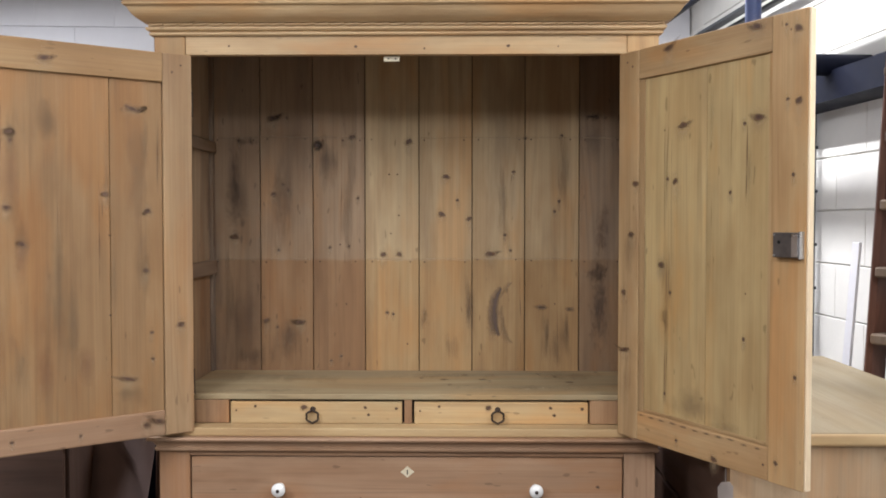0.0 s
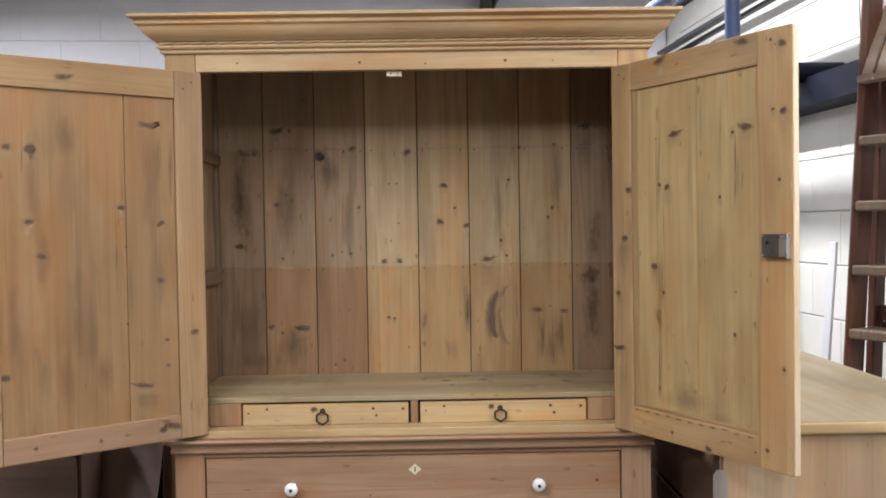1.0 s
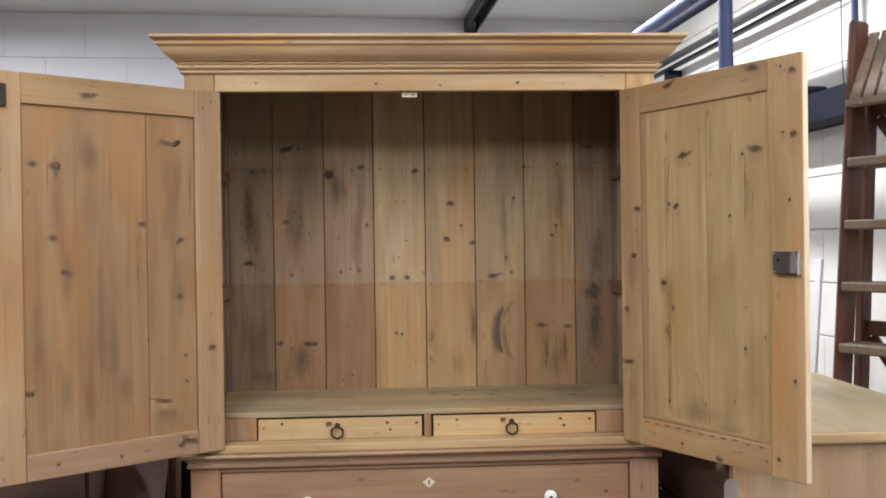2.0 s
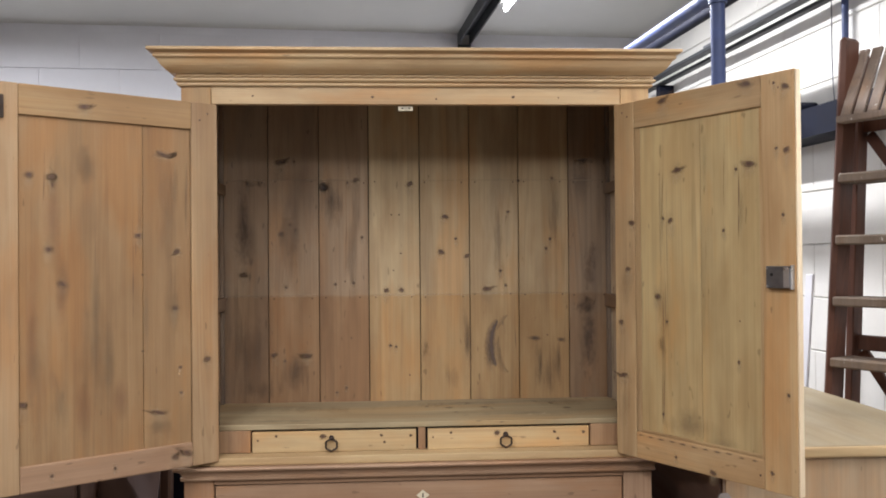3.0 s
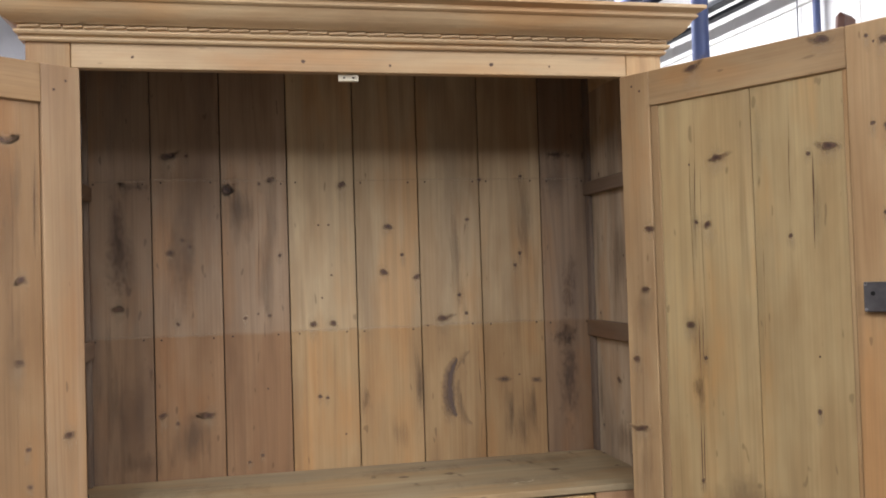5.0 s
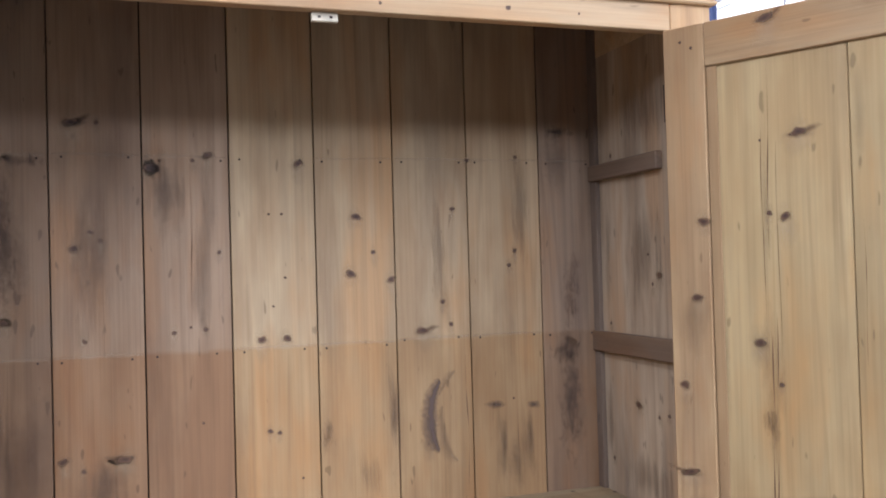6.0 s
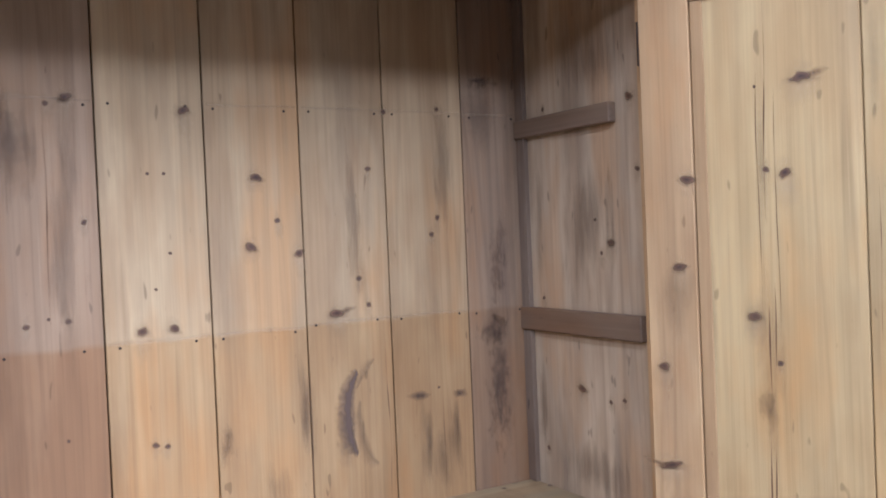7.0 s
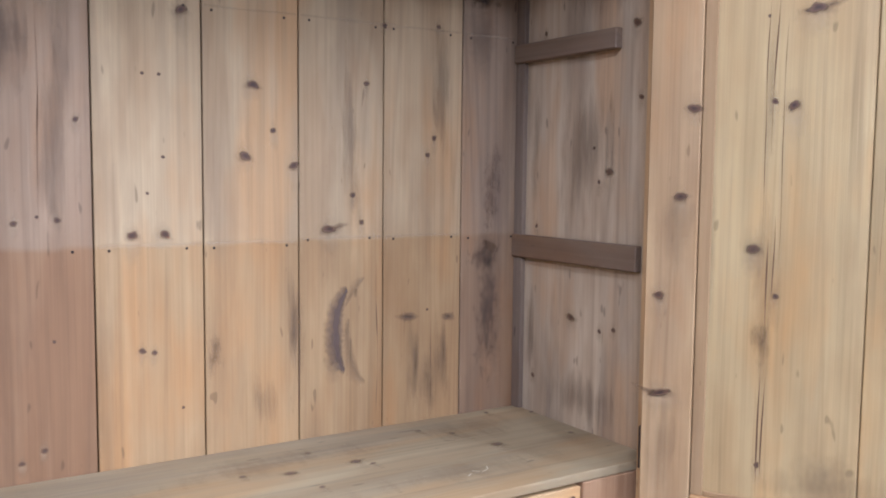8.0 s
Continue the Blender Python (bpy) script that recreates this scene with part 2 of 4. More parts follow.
rub_brown = mark("brown_rub", (0.12, 0.08, 0.064), (0.18, 0.12, 0.085), 0.75, 0.4)
faint_grey = mark("faint_grey_streak", (0.21, 0.155, 0.09), (0.27, 0.20, 0.11), 0.32, 0.0)
red_stain = mark("red_brown_stain", (0.25, 0.105, 0.05), (0.32, 0.15, 0.07), 0.5, 0.0)
bleach = mark("pale_rub_line", (0.66, 0.53, 0.35), (0.58, 0.45, 0.29), 0.20, 0.1)
dark_speckle = speckled("dark_broken_grime", (0.075, 0.048, 0.036), 0.38, 110.0, 0.4, 0.46)
grey_speckle = speckled("grey_broken_grime", (0.15, 0.098, 0.062), 0.30, 60.0, 0.12, 0.52)
violet_haze = speckled("greyed_wood_bloom", (0.21, 0.135, 0.075), 0.20, 34.0, 0.25, 0.55)
white_wall = plain("white_painted_blocks", (0.79, 0.79, 0.83), 0.62, mottle=0.08, scale=3.0, fine=60.0, bump=0.25)
cream_wall = plain("cream_painted_blocks", (0.82, 0.80, 0.75), 0.62, mottle=0.08, scale=3.0, fine=60.0, bump=0.25)
# for walls out of view, kept dark so they throw little light back
drab_wall = plain("dim_unseen_wall", (0.13, 0.105, 0.085), 0.8, mottle=0.2, scale=1.5)
ceiling_paint = plain("grey_ceiling_board", (0.70, 0.70, 0.66), 0.8, mottle=0.08, scale=1.2)
# the unseen floor, darkened too, to weaken light from below
concrete = plain("bare_concrete", (0.075, 0.07, 0.065), 0.85, mottle=0.3, scale=2.0)
blue_paint = plain("blue_gloss_paint", (0.05, 0.075, 0.19), 0.5, mottle=0.25, scale=14.0, wear=(0.05, 0.07, 0.16))
navy_paint = plain("navy_steel_paint", (0.008, 0.010, 0.022), 0.6, mottle=0.3, gloss=0.12)
grey_steel = plain("grey_steel_channel", (0.055, 0.058, 0.062), 0.55, mottle=0.3, gloss=0.25)
conduit_grey = plain("grey_trunking", (0.13, 0.13, 0.135), 0.5, mottle=0.2, gloss=0.3)
lock_steel = plain("dull_lock_steel", (0.20, 0.195, 0.20), 0.42, metal=0.85, mottle=0.3, scale=40)
bright_steel = plain("bright_steel", (0.55, 0.55, 0.56), 0.3, metal=0.9, mottle=0.2, scale=40)
old_iron = plain("rusty_iron", (0.045, 0.028, 0.02), 0.55, metal=0.5, mottle=0.4, scale=80)
ceramic = plain("white_ceramic", (0.80, 0.80, 0.78), 0.15, mottle=0.03)
bone = plain("bone_inlay", (0.66, 0.58, 0.42), 0.5, mottle=0.2, scale=60)
black_gap = plain("black_hole", (0.01, 0.009, 0.008), 0.9)
cable_black = plain("cable_sheath", (0.16, 0.16, 0.17), 0.6)
cloth = plain("grey_brown_cloth", (0.14, 0.095, 0.085), 0.95, mottle=0.25, scale=5.0, bump=0.3)
paper = plain("buff_card", (0.27, 0.225, 0.20), 0.9, mottle=0.1)
tube_glow = glow("lit_tube", (0.95, 0.98, 1.0), 30.0)
batten_white = plain("white_enamel", (0.75, 0.75, 0.74), 0.4, mottle=0.05)


# ---- shapes ----
def box(bm, x0, x1, y0, y1, z0, z1, bevel=0.0, segments=1):
    m = Matrix.LocRotScale(((x0 + x1) / 2, (y0 + y1) / 2, (z0 + z1) / 2), None, (abs(x1 - x0), abs(y1 - y0), abs(z1 - z0)))
    made = bmesh.ops.create_cube(bm, size=1, matrix=m)["verts"]
    if bevel:
        edges = list({e for v in made for e in v.link_edges})
        bmesh.ops.bevel(bm, geom=edges, offset=bevel, segments=segments, profile=0.6, affect="EDGES")
    return bm


def boxed(*args, **kw):
    return box(bmesh.new(), *args, **kw)


def rod(bm, a, b, r, sides=16, r2=None):
    a, b = Vector(a), Vector(b)
    turn = (b - a).to_track_quat("Z", "Y").to_matrix().to_4x4()
    bmesh.ops.create_cone(bm, cap_ends=True, segments=sides, radius1=r, radius2=r if r2 is None else r2, depth=(b - a).length,
                          matrix=Matrix.Translation((a + b) / 2) @ turn)
    return bm


def beam(bm, a, b, side, width, thick, bevel=0.002):
    """A squared timber from a to b; side is the direction of its width."""
    a, b = Vector(a), Vector(b)
    z = (b - a).normalized()
    x = (Vector(side) - z * z.dot(Vector(side))).normalized()
    y = z.cross(x)
    m = Matrix((x, y, z)).transposed().to_4x4()
    m.translation = (a + b) / 2
    made = bmesh.ops.create_cube(bm, size=1, matrix=m @ Matrix.Diagonal((width, thick, (b - a).length, 1)))["verts"]
    bmesh.ops.bevel(bm, geom=list({e for v in made for e in v.link_edges}), offset=bevel, segments=1, affect="EDGES")
    return bm


def lathe(bm, profile, m, sides=20):
    rings = []
    for r, h in profile:
        rings.append([bm.verts.new(m @ Vector((r * math.cos(a), r * math.sin(a), h))) for a in (2 * math.pi * i / sides for i in range(sides))])
    for p, q in zip(rings, rings[1:]):
        for i in range(sides):
            bm.faces.new((p[i], p[(i + 1) % sides], q[(i + 1) % sides], q[i]))
    bm.faces.new(rings[-1])
    bm.faces.new(rings[0][::-1])
    return bm


def swept(bm, profile, stations):
    """A strip whose cross-section, given by points, is carried through stations, each a function from the point to a place."""
    rows = [[bm.verts.new(place(*p)) for p in profile] for place in stations]
    n = len(profile)
    for a, b in zip(rows, rows[1:]):
        for i in range(n):
            bm.faces.new((a[i], a[(i + 1) % n], b[(i + 1) % n], b[i]))
    bm.faces.new(rows[0][::-1])
    bm.faces.new(rows[-1])
    return bm


def mesh_of(name, bm, material, smooth=False):
    bmesh.ops.recalc_face_normals(bm, faces=bm.faces)
    me = bpy.data.meshes.new(name)
    bm.to_mesh(me)
    bm.free()
    me.materials.append(material)
    if smooth:
        for p in me.polygons:
            p.use_smooth = True
        me.set_sharp_from_angle(angle=radians(40))
    return me


def part(name, bm, material, parent, label="", smooth=False, m=None):
    ob = new(name, bm if isinstance(bm, bpy.types.Mesh) else mesh_of(name, bm, material, smooth))
    ob.parent = parent
    if m is not None:
        ob.matrix_basis = m
    if label:
        ob["label"] = label
    return ob


def thing(name, m, label, category, group="", kind=""):
    return_ob = new(name)
    return_ob.matrix_basis = m
    return_ob.empty_display_size = 0.1
    return tagged(return_ob, label, category, group, kind)


def single(name, bm, material, m, label, category, group="", kind="", smooth=False):
    ob = new(name, mesh_of(name, bm, material, smooth))
    ob.matrix_basis = m
    return tagged(ob, label, category, group, kind)


SIZES = {"L": (0.0205, 0.0105), "M": (0.0136, 0.0095), "s": (0.0072, 0.0066), "x": (0.0044, 0.0044), "W": (0.028, 0.0075)}


def blot(bm, uv, x, y, z, rx, rz, tilt=0.0, sides=14):
    """An oval mark facing -y, dense in its middle."""
    mid = bm.verts.new((x, y, z))
    ring = []
    for i in range(sides):
        a = 2 * math.pi * i / sides
        k = 1 + 0.4 * noise.noise(Vector((x * 60 + math.cos(a), z * 60 + math.sin(a), 3)))
        px, pz = rx * k * math.cos(a), rz * k * math.sin(a)
        ring.append(bm.verts.new((x + px * math.cos(tilt) - pz * math.sin(tilt), y, z + px * math.sin(tilt) + pz * math.cos(tilt))))
    for i in range(sides):
        f = bm.faces.new((mid, ring[i], ring[(i + 1) % sides]))
        for loop in f.loops:
            loop[uv].uv = (0 if loop.vert is mid else 1, 0)


def knots(text, y, parent, face=1, flared=True):
    """Knots from a text of 'x,z,size' entries, on the plane y of the parent; face -1 turns them to +y."""
    for entry in text.split():
        x, z, s = entry.split(",")
        x, z = float(x), float(z)
        rx, rz = SIZES[s]
        rnd = noise.noise(Vector((x * 31.7, z * 17.3, 0.5)))
        k = 1 + 0.35 * noise.noise(Vector((x * 51.7, z * 27.3, 4.5)))
        bm = bmesh.new()
        uv = bm.loops.layers.uv.new("UVMap")
        if s in "LMWs" and flared:
            blot(bm, uv, x + 0.003 * rnd, y - face * 0.00015, z - rz * (0.8 + 1.5 * rnd), rx * 1.7, rz * (4.2 + 2 * rnd), 0.1 * rnd)
        pale = len(bm.faces)
        if s in "LMW":
            blot(bm, uv, x, y - face * 0.0003, z - rz * 0.15, rx * 1.35 * k, rz * 1.35, 0.4 * rnd)
            turn = 1 if rnd > 0 else -1
            if s in "LW":
                blot(bm, uv, x + turn * rx * 0.8, y - face * 0.0004, z + rz * (0.3 + 0.6 * rnd), rx * (1.1 + rnd), rz * 0.8, turn * 0.3 + 0.6 * rnd)
        halo = len(bm.faces)
        blot(bm, uv, x, y - face * 0.0006, z, rx * k * 0.88, rz * 0.84, 0.3 if s == "W" else 0.8 * rnd)
        bm.faces.ensure_lookup_table()
        for i, f in enumerate(bm.faces):
            f.material_index = 2 if i < pale else 0 if i < halo else 1
        me = mesh_of("knot", bm, knot_soft)
        me.materials.append(knot_dark)
        me.materials.append(flare)
        part("knot", me, None, parent)


def stain_patch(parent, x, y, z, rx, rz, material, face=1, lift=0.0009):
    """A patch of broken spots and streaks that thins out towards its edge."""
    bm = bmesh.new()
    blot(bm, bm.loops.layers.uv.new("UVMap"), x, y - face * lift, z, rx, rz, 0.0, 22)
    part("stain", bm, material, parent)


def crescent(parent, x, y, z, r, a0, a1, thick, material):
    """A curved rub mark, thickest in its middle, on the plane y."""
    bm = bmesh.new()
    uv = bm.loops.layers.uv.new("UVMap")
    n, rows = 18, []
    for i in range(n + 1):
        f = i / n
        a = a0 + (a1 - a0) * f
        t = thick * math.sin(math.pi * (0.06 + 0.88 * f))
        rows.append([bm.verts.new((x + (r + d * t) * math.cos(a) * 0.55, y - 0.0004, z + (r + d * t) * math.sin(a))) for d in (-1, -0.3, 1)])
    for p, q in zip(rows, rows[1:]):
        for i in range(2):
            f = bm.faces.new((p[i], p[i + 1], q[i + 1], q[i]))
            for loop in f.loops:
                inner = loop.vert in (p[1], q[1])
                loop[uv].uv = (0.0 if inner else 1.0, 0)
    return part("rub_mark", bm, material, parent, "dark curved rub mark")


def streak_line(parent, x0, x1, y, z, half, material):
    """A level rub line across the boards where a shelf once lay."""
    bm = bmesh.new()
    uv = bm.loops.layers.uv.new("UVMap")
    rows = []
    for i in range(25):
        x = x0 + (x1 - x0) * i / 24
        dz = 0.0025 * noise.noise(Vector((x * 9, z * 5, 1)))
        rows.append([bm.verts.new((x, y - 0.0006, z + dz + d * half * (0.45 + 1.6 * abs(noise.noise(Vector((x * 14, z * 9, 4))))))) for d in (-1, 0, 1)])
    for p, q in zip(rows, rows[1:]):
        for i in range(2):
            f = bm.faces.new((p[i], p[i + 1], q[i + 1], q[i]))
            for loop in f.loops:
                loop[uv].uv = (0.0 if loop.vert in (p[1], q[1]) else 1.0, 0)
    return part("shelf_mark", bm, material, parent, "faint rub line of a lost shelf")


def crack(parent, x, z0, z1, y, half, face=1):
    """A drying crack running with the grain."""
    bm = bmesh.new()
    n, rows = 22, []
    for i in range(n + 1):
        z = z0 + (z1 - z0) * i / n
        dx = 0.004 * noise.noise(Vector((x * 40, z * 7, 2.0)))
        w = half * (0.25 + abs(noise.noise(Vector((x * 9, z * 16, 5.0)))) * 2.2) * math.sin(math.pi * (0.04 + 0.92 * i / n))
        rows.append((bm.verts.new((x + dx - w, y - face * 0.0005, z)), bm.verts.new((x + dx + w, y - face * 0.0005, z))))
    for p, q in zip(rows, rows[1:]):
        bm.faces.new((p[0], p[1], q[1], q[0]))
    part("crack", bm, crack_dark, parent)


# ---- the room ----
def structure(name, bm, material, label, category):
    return single(name, bm, material, ROOM, label, category, kind="structure")


structure("floor", boxed(U0 - 0.2, U1 + 0.2, V0 - 0.2, V1 + 0.2, -0.15, 0), concrete, "bare grey concrete workshop floor", "floor")
structure("ceiling", boxed(U0 - 0.2, U1 + 0.2, V0 - 0.2, V1 + 0.2, CEIL, CEIL + 0.12), ceiling_paint, "pale grey painted board ceiling", "ceiling")
wall_back = structure("wall_back", boxed(U0, U1, V1 + 0.012, V1 + 0.2, 0, CEIL), white_wall, "white painted concrete block wall", "wall")
wall_right = structure("wall_right", boxed(U1 + 0.012, U1 + 0.2, V0, V1 + 0.2, 0, CEIL), cream_wall, "creamy white painted concrete block wall", "wall")
structure("wall_left", boxed(U0 - 0.2, U0, V0, V1 + 0.2, 0, CEIL), drab_wall, "unseen drab brown wall, kept dark to limit bounced light", "wall")
structure("wall_front", boxed(U0, U1, V0 - 0.2, V0, 0, CEIL), drab_wall, "unseen drab brown wall, kept dark to limit bounced light", "wall")


def tube_light(u, v, factor):
    m = ROOM @ pose(u, v, CEIL)
    t = thing("strip_light", m, "white fluorescent strip light on the ceiling", "lamp", "ceiling strip lights")
    part("batten", boxed(-0.03, 0.03, -0.76, 0.76, -0.055, 0.0, bevel=0.004), batten_white, t)
    for y in (-0.745, 0.745):
        part("tube_holder", boxed(-0.014, 0.014, y - 0.012, y + 0.012, -0.105, -0.055, bevel=0.003), batten_white, t)
    part("tube", rod(bmesh.new(), (0, -0.733, -0.09), (0, 0.733, -0.09), 0.013), tube_glow, t, "glowing white fluorescent tube", smooth=True)
    data = bpy.data.lights.new("strip_glow", "AREA")
    data.shape, data.size, data.size_y = "RECTANGLE", 0.05, 1.46
    data.energy, data.color = TUBE_WATTS * factor, (0.94, 0.965, 1.0)
    lamp = new("strip_glow", data)
    lamp.matrix_basis = m @ pose(0, 0, -0.106)


for u, v, factor in TUBES:
    tube_light(u, v, factor)

# steel channel under the ceiling
bm = boxed(0.85, 0.93, 1.0, V1 - 0.002, CEIL - 0.010, CEIL - 0.002)
box(bm, 0.85, 0.858, 1.0, V1 - 0.002, CEIL - 0.075, CEIL - 0.010)
box(bm, 0.922, 0.93, 1.0, V1 - 0.002, CEIL - 0.075, CEIL - 0.010)
box(bm, 0.85, 0.93, V1 - 0.03, V1 - 0.002, CEIL - 0.16, CEIL - 0.075)
single("ceiling_channel", bm, grey_steel, ROOM, "dark grey steel channel running under the ceiling", "beam")

# blue pipework
foot = ROOM.inverted() @ Vector((0.960, 2.683, 0))
pu, pv = foot.x, foot.y
pipes = thing("blue_pipe", ROOM @ pose(pu, pv, 0), "blue painted steel pipe with an upright", "pipe")
part("upright", rod(bmesh.new(), (0, 0, 0), (0, 0, CEIL - 0.002), 0.0235, 20), blue_paint, pipes, smooth=True)
part("collar", rod(bmesh.new(), (0, 0, 2.35), (0, 0, 2.43), 0.030, 20), blue_paint, pipes, smooth=True)
part("level_pipe", rod(bmesh.new(), (0, 0.026, 2.39), (0, V1 - pv - 0.002, 2.39), 0.0235, 20), blue_paint, pipes, smooth=True)
part("collar", rod(bmesh.new(), (0, 0.03, 2.39), (0, 0.09, 2.39), 0.030, 20), blue_paint, pipes, smooth=True)

# trunking and pipes on the wall with the ladder
WU = U1
tray = thing("cable_tray", ROOM @ pose(WU, 0, 2.50), "grey steel cable tray carried along the white wall", "cable tray")
part("outer_strip", boxed(-0.160, -0.112, 0.4, V1 - 0.3, 0.0, 0.018, bevel=0.003), grey_steel, tray)
part("inner_strip", boxed(-0.085, -0.050, 0.4, V1 - 0.3, -0.012, 0.004, bevel=0.003), grey_steel, tray)
for i in range(5):
    part("laid_cable", rod(bmesh.new(), (-0.125 - 0.008 * (i % 2), 0.9 + i * 0.78, 0.025), (-0.150 + 0.012 * (i % 3), 1.72 + i * 0.78, 0.026), 0.007, 8), cable_black, tray, smooth=True)
bracket = boxed(WU - 0.09, WU - 0.002, 4.80, 4.85, 2.38, 2.487, bevel=0.004)
single("bracket", bracket, navy_paint, ROOM, "dark steel bracket under the cable tray", "bracket")
single("high_pipe", rod(bmesh.new(), (1.5, 1.4, 2.458), (1.5, V1 - 0.002, 2.462), 0.021, 16), navy_paint, ROOM, "dark navy pipe running beside the blue one", "pipe", smooth=True)
bm = boxed(WU - 0.16, WU - 0.002, 1.0, 4.4, 2.065, 2.077)
box(bm, WU - 0.16, WU - 0.150, 1.0, 4.4, 1.98, 2.065)
box(bm, WU - 0.16, WU - 0.002, 1.0, 4.4, 1.968, 1.98)
single("wall_beam", bm, navy_paint, ROOM, "dark navy steel beam along the white wall", "beam")
single("cross_pipe", rod(bmesh.new(), (0.75, 3.35, 2.10), (WU - 0.002, 3.35, 2.10), 0.040, 20), navy_paint, ROOM, "thick dark navy pipe above the beam", "pipe", smooth=True)
single("drop_pipe", rod(bmesh.new(), (WU - 0.03, 3.08, 2.07), (WU - 0.03, 3.08, CEIL - 0.002), 0.0125, 12), blue_paint, ROOM, "thin blue conduit pipe on the white wall", "pipe", smooth=True)


def cable(name, points, r, label):
    data = bpy.data.curves.new(name, "CURVE")
    data.dimensions, data.bevel_depth, data.bevel_resolution = "3D", r, 2
    s = data.splines.new("BEZIER")
    s.bezier_points.add(len(points) - 1)
    for p, co in zip(s.bezier_points, points):
        p.co, p.handle_left_type, p.handle_right_type = co, "AUTO", "AUTO"
    data.materials.append(cable_black)
    ob = new(name, data)
    ob.matrix_basis = ROOM
    return tagged(ob, label, "cable")


cable("cable", [(WU - 0.012, 3.205, 2.89), (WU - 0.012, 3.20, 2.5), (WU - 0.012, 3.195, 2.2), (WU - 0.014, 3.18, 2.10)], 0.0025, "thin grey cable hanging down the white wall")
cable("cable", [(1.0, V1 - 0.012, 2.8), (1.35, V1 - 0.014, 2.70), (1.62, V1 - 0.012, 2.55), (1.9, V1 - 0.012, 2.50)], 0.004, "thin dark cable drooping across the white wall")


# ---- the wardrobe ----
XC, YF = -0.048, 2.09
press = thing("wardrobe", pose(XC, YF, 0), "old waxed pine linen press, both upper doors standing open", "wardrobe")
HALF, OPEN = 0.596, 0.522
IN = {-1: -0.571, 1: 0.587}      # inner faces of the two sides
BACK = 0.395
Z_SHELF, Z_TOP, Z_ROOF = 1.101, 1.963, 2.031

for s in (-1, 1):
    part("side_panel", boxed(IN[s], s * HALF, 0.022, BACK + 0.02, 1.008, Z_ROOF), grimy_shaded_pine if s < 0 else inner_v, press)
    part("face_stile", boxed(s * OPEN, s * HALF, 0.0, 0.021, 1.03, Z_TOP, bevel=0.0015), pine_v, press)
    part("filler_block", boxed((-0.4362 if s < 0 else 0.4452), IN[s] - s * 0.001, 0.045, 0.09, 1.029, 1.086, bevel=0.0015), ruddy_block, press)
part("top_rail", boxed(-OPEN + 0.001, OPEN - 0.001, 0.0, 0.021, 1.916, Z_TOP, bevel=0.0015), cornice_pine, press)
knots("-0.418,1.937,x -0.117,1.935,s 0.045,1.930,x 0.243,1.936,s 0.36,1.934,x", 0.0, press, flared=False)
part("cornice_backing", boxed(-HALF, HALF, 0.004, 0.021, Z_TOP + 0.0005, Z_ROOF, bevel=0.001), inner_v, press)
part("bottom_rail", boxed(-HALF, HALF, -0.004, 0.09, 1.008, 1.028, bevel=0.003, segments=2), pale_h, press)
part("cupboard_floor", boxed(IN[-1] + 0.001, IN[1] - 0.001, 0.0455, BACK - 0.001, 1.087, Z_SHELF, bevel=0.0025, segments=2), shelf_pine, press, "grey worn pine shelf board")
part("divider", boxed(-0.0060, 0.0120, 0.047, 0.062, 1.029, 1.0865), ruddy_block, press)
# black panel close behind the drawer fronts, added to shade their gaps
part("drawer_gap_shade", boxed(-0.4355, 0.4445, 0.065, 0.070, 1.0285, 1.0865), black_gap, press)
part("rail_behind", boxed(IN[-1], IN[1], 0.2, 0.21, 1.029, 1.083), inner_v, press)
part("strike_plate", boxed(-0.052, -0.014, 0.012, 0.020, 1.902, 1.9155, bevel=0.001), bone, press, "small pale metal strike plate")

for x in (-0.043, -0.026):
    part("plate_slot", boxed(x, x + 0.004, 0.0112, 0.0118, 1.907, 1.910), old_iron, press)

# back boards with open joints
joints = [IN[-1], -0.433, -0.284, -0.137, 0.015, 0.164, 0.312, 0.464, IN[1]]
for i, (a, b) in enumerate(zip(joints, joints[1:])):
    # outer boards: grime, with the shade of the stiles put into the colour
    part("back_board", boxed(a + 0.0012, b - 0.0012, BACK, BACK + 0.016, 1.03, Z_ROOF - 0.001, bevel=0.0009), grimy_shaded_pine if i in (0, 7) else ruddy_pine if i in (1, 2) else back_pine, press)
part("backing", boxed(-HALF + 0.001, HALF - 0.001, BACK + 0.0165, BACK + 0.0195, 1.009, Z_ROOF - 0.001), black_gap, press)

CRACKS = ((-0.35, 1.42, 1.68), (-0.205, 1.45, 1.72), (0.165, 1.12, 1.36), (0.405, 1.10, 1.27), (0.30, 1.12, 1.38), (-0.50, 1.55, 1.75))
BACK_KNOTS = "-0.397,1.813,L -0.356,1.813,s -0.174,1.759,M -0.199,1.750,s -0.014,1.746,M -0.274,1.736,M -0.494,1.750,s -0.395,1.598,M -0.353,1.611,s -0.369,1.626,s -0.157,1.587,s -0.069,1.654,x -0.046,1.654,x 0.092,1.648,M 0.123,1.582,s 0.079,1.543,M 0.156,1.530,M -0.042,1.539,x -0.064,1.488,x 0.408,1.578,s 0.395,1.550,s 0.256,1.484,s 0.272,1.441,s 0.215,1.431,L -0.086,1.429,M -0.040,1.430,M -0.236,1.449,s -0.208,1.457,x -0.183,1.452,s -0.381,1.441,s -0.505,1.478,M -0.075,1.265,s -0.058,1.261,s -0.190,1.289,x -0.234,1.128,s -0.206,1.141,s -0.418,1.242,M -0.386,1.223,s -0.321,1.237,L 0.397,1.290,x -0.018,1.176,x 0.313,1.755,s 0.415,1.762,s 0.280,1.661,s"
knots(BACK_KNOTS, BACK, press)
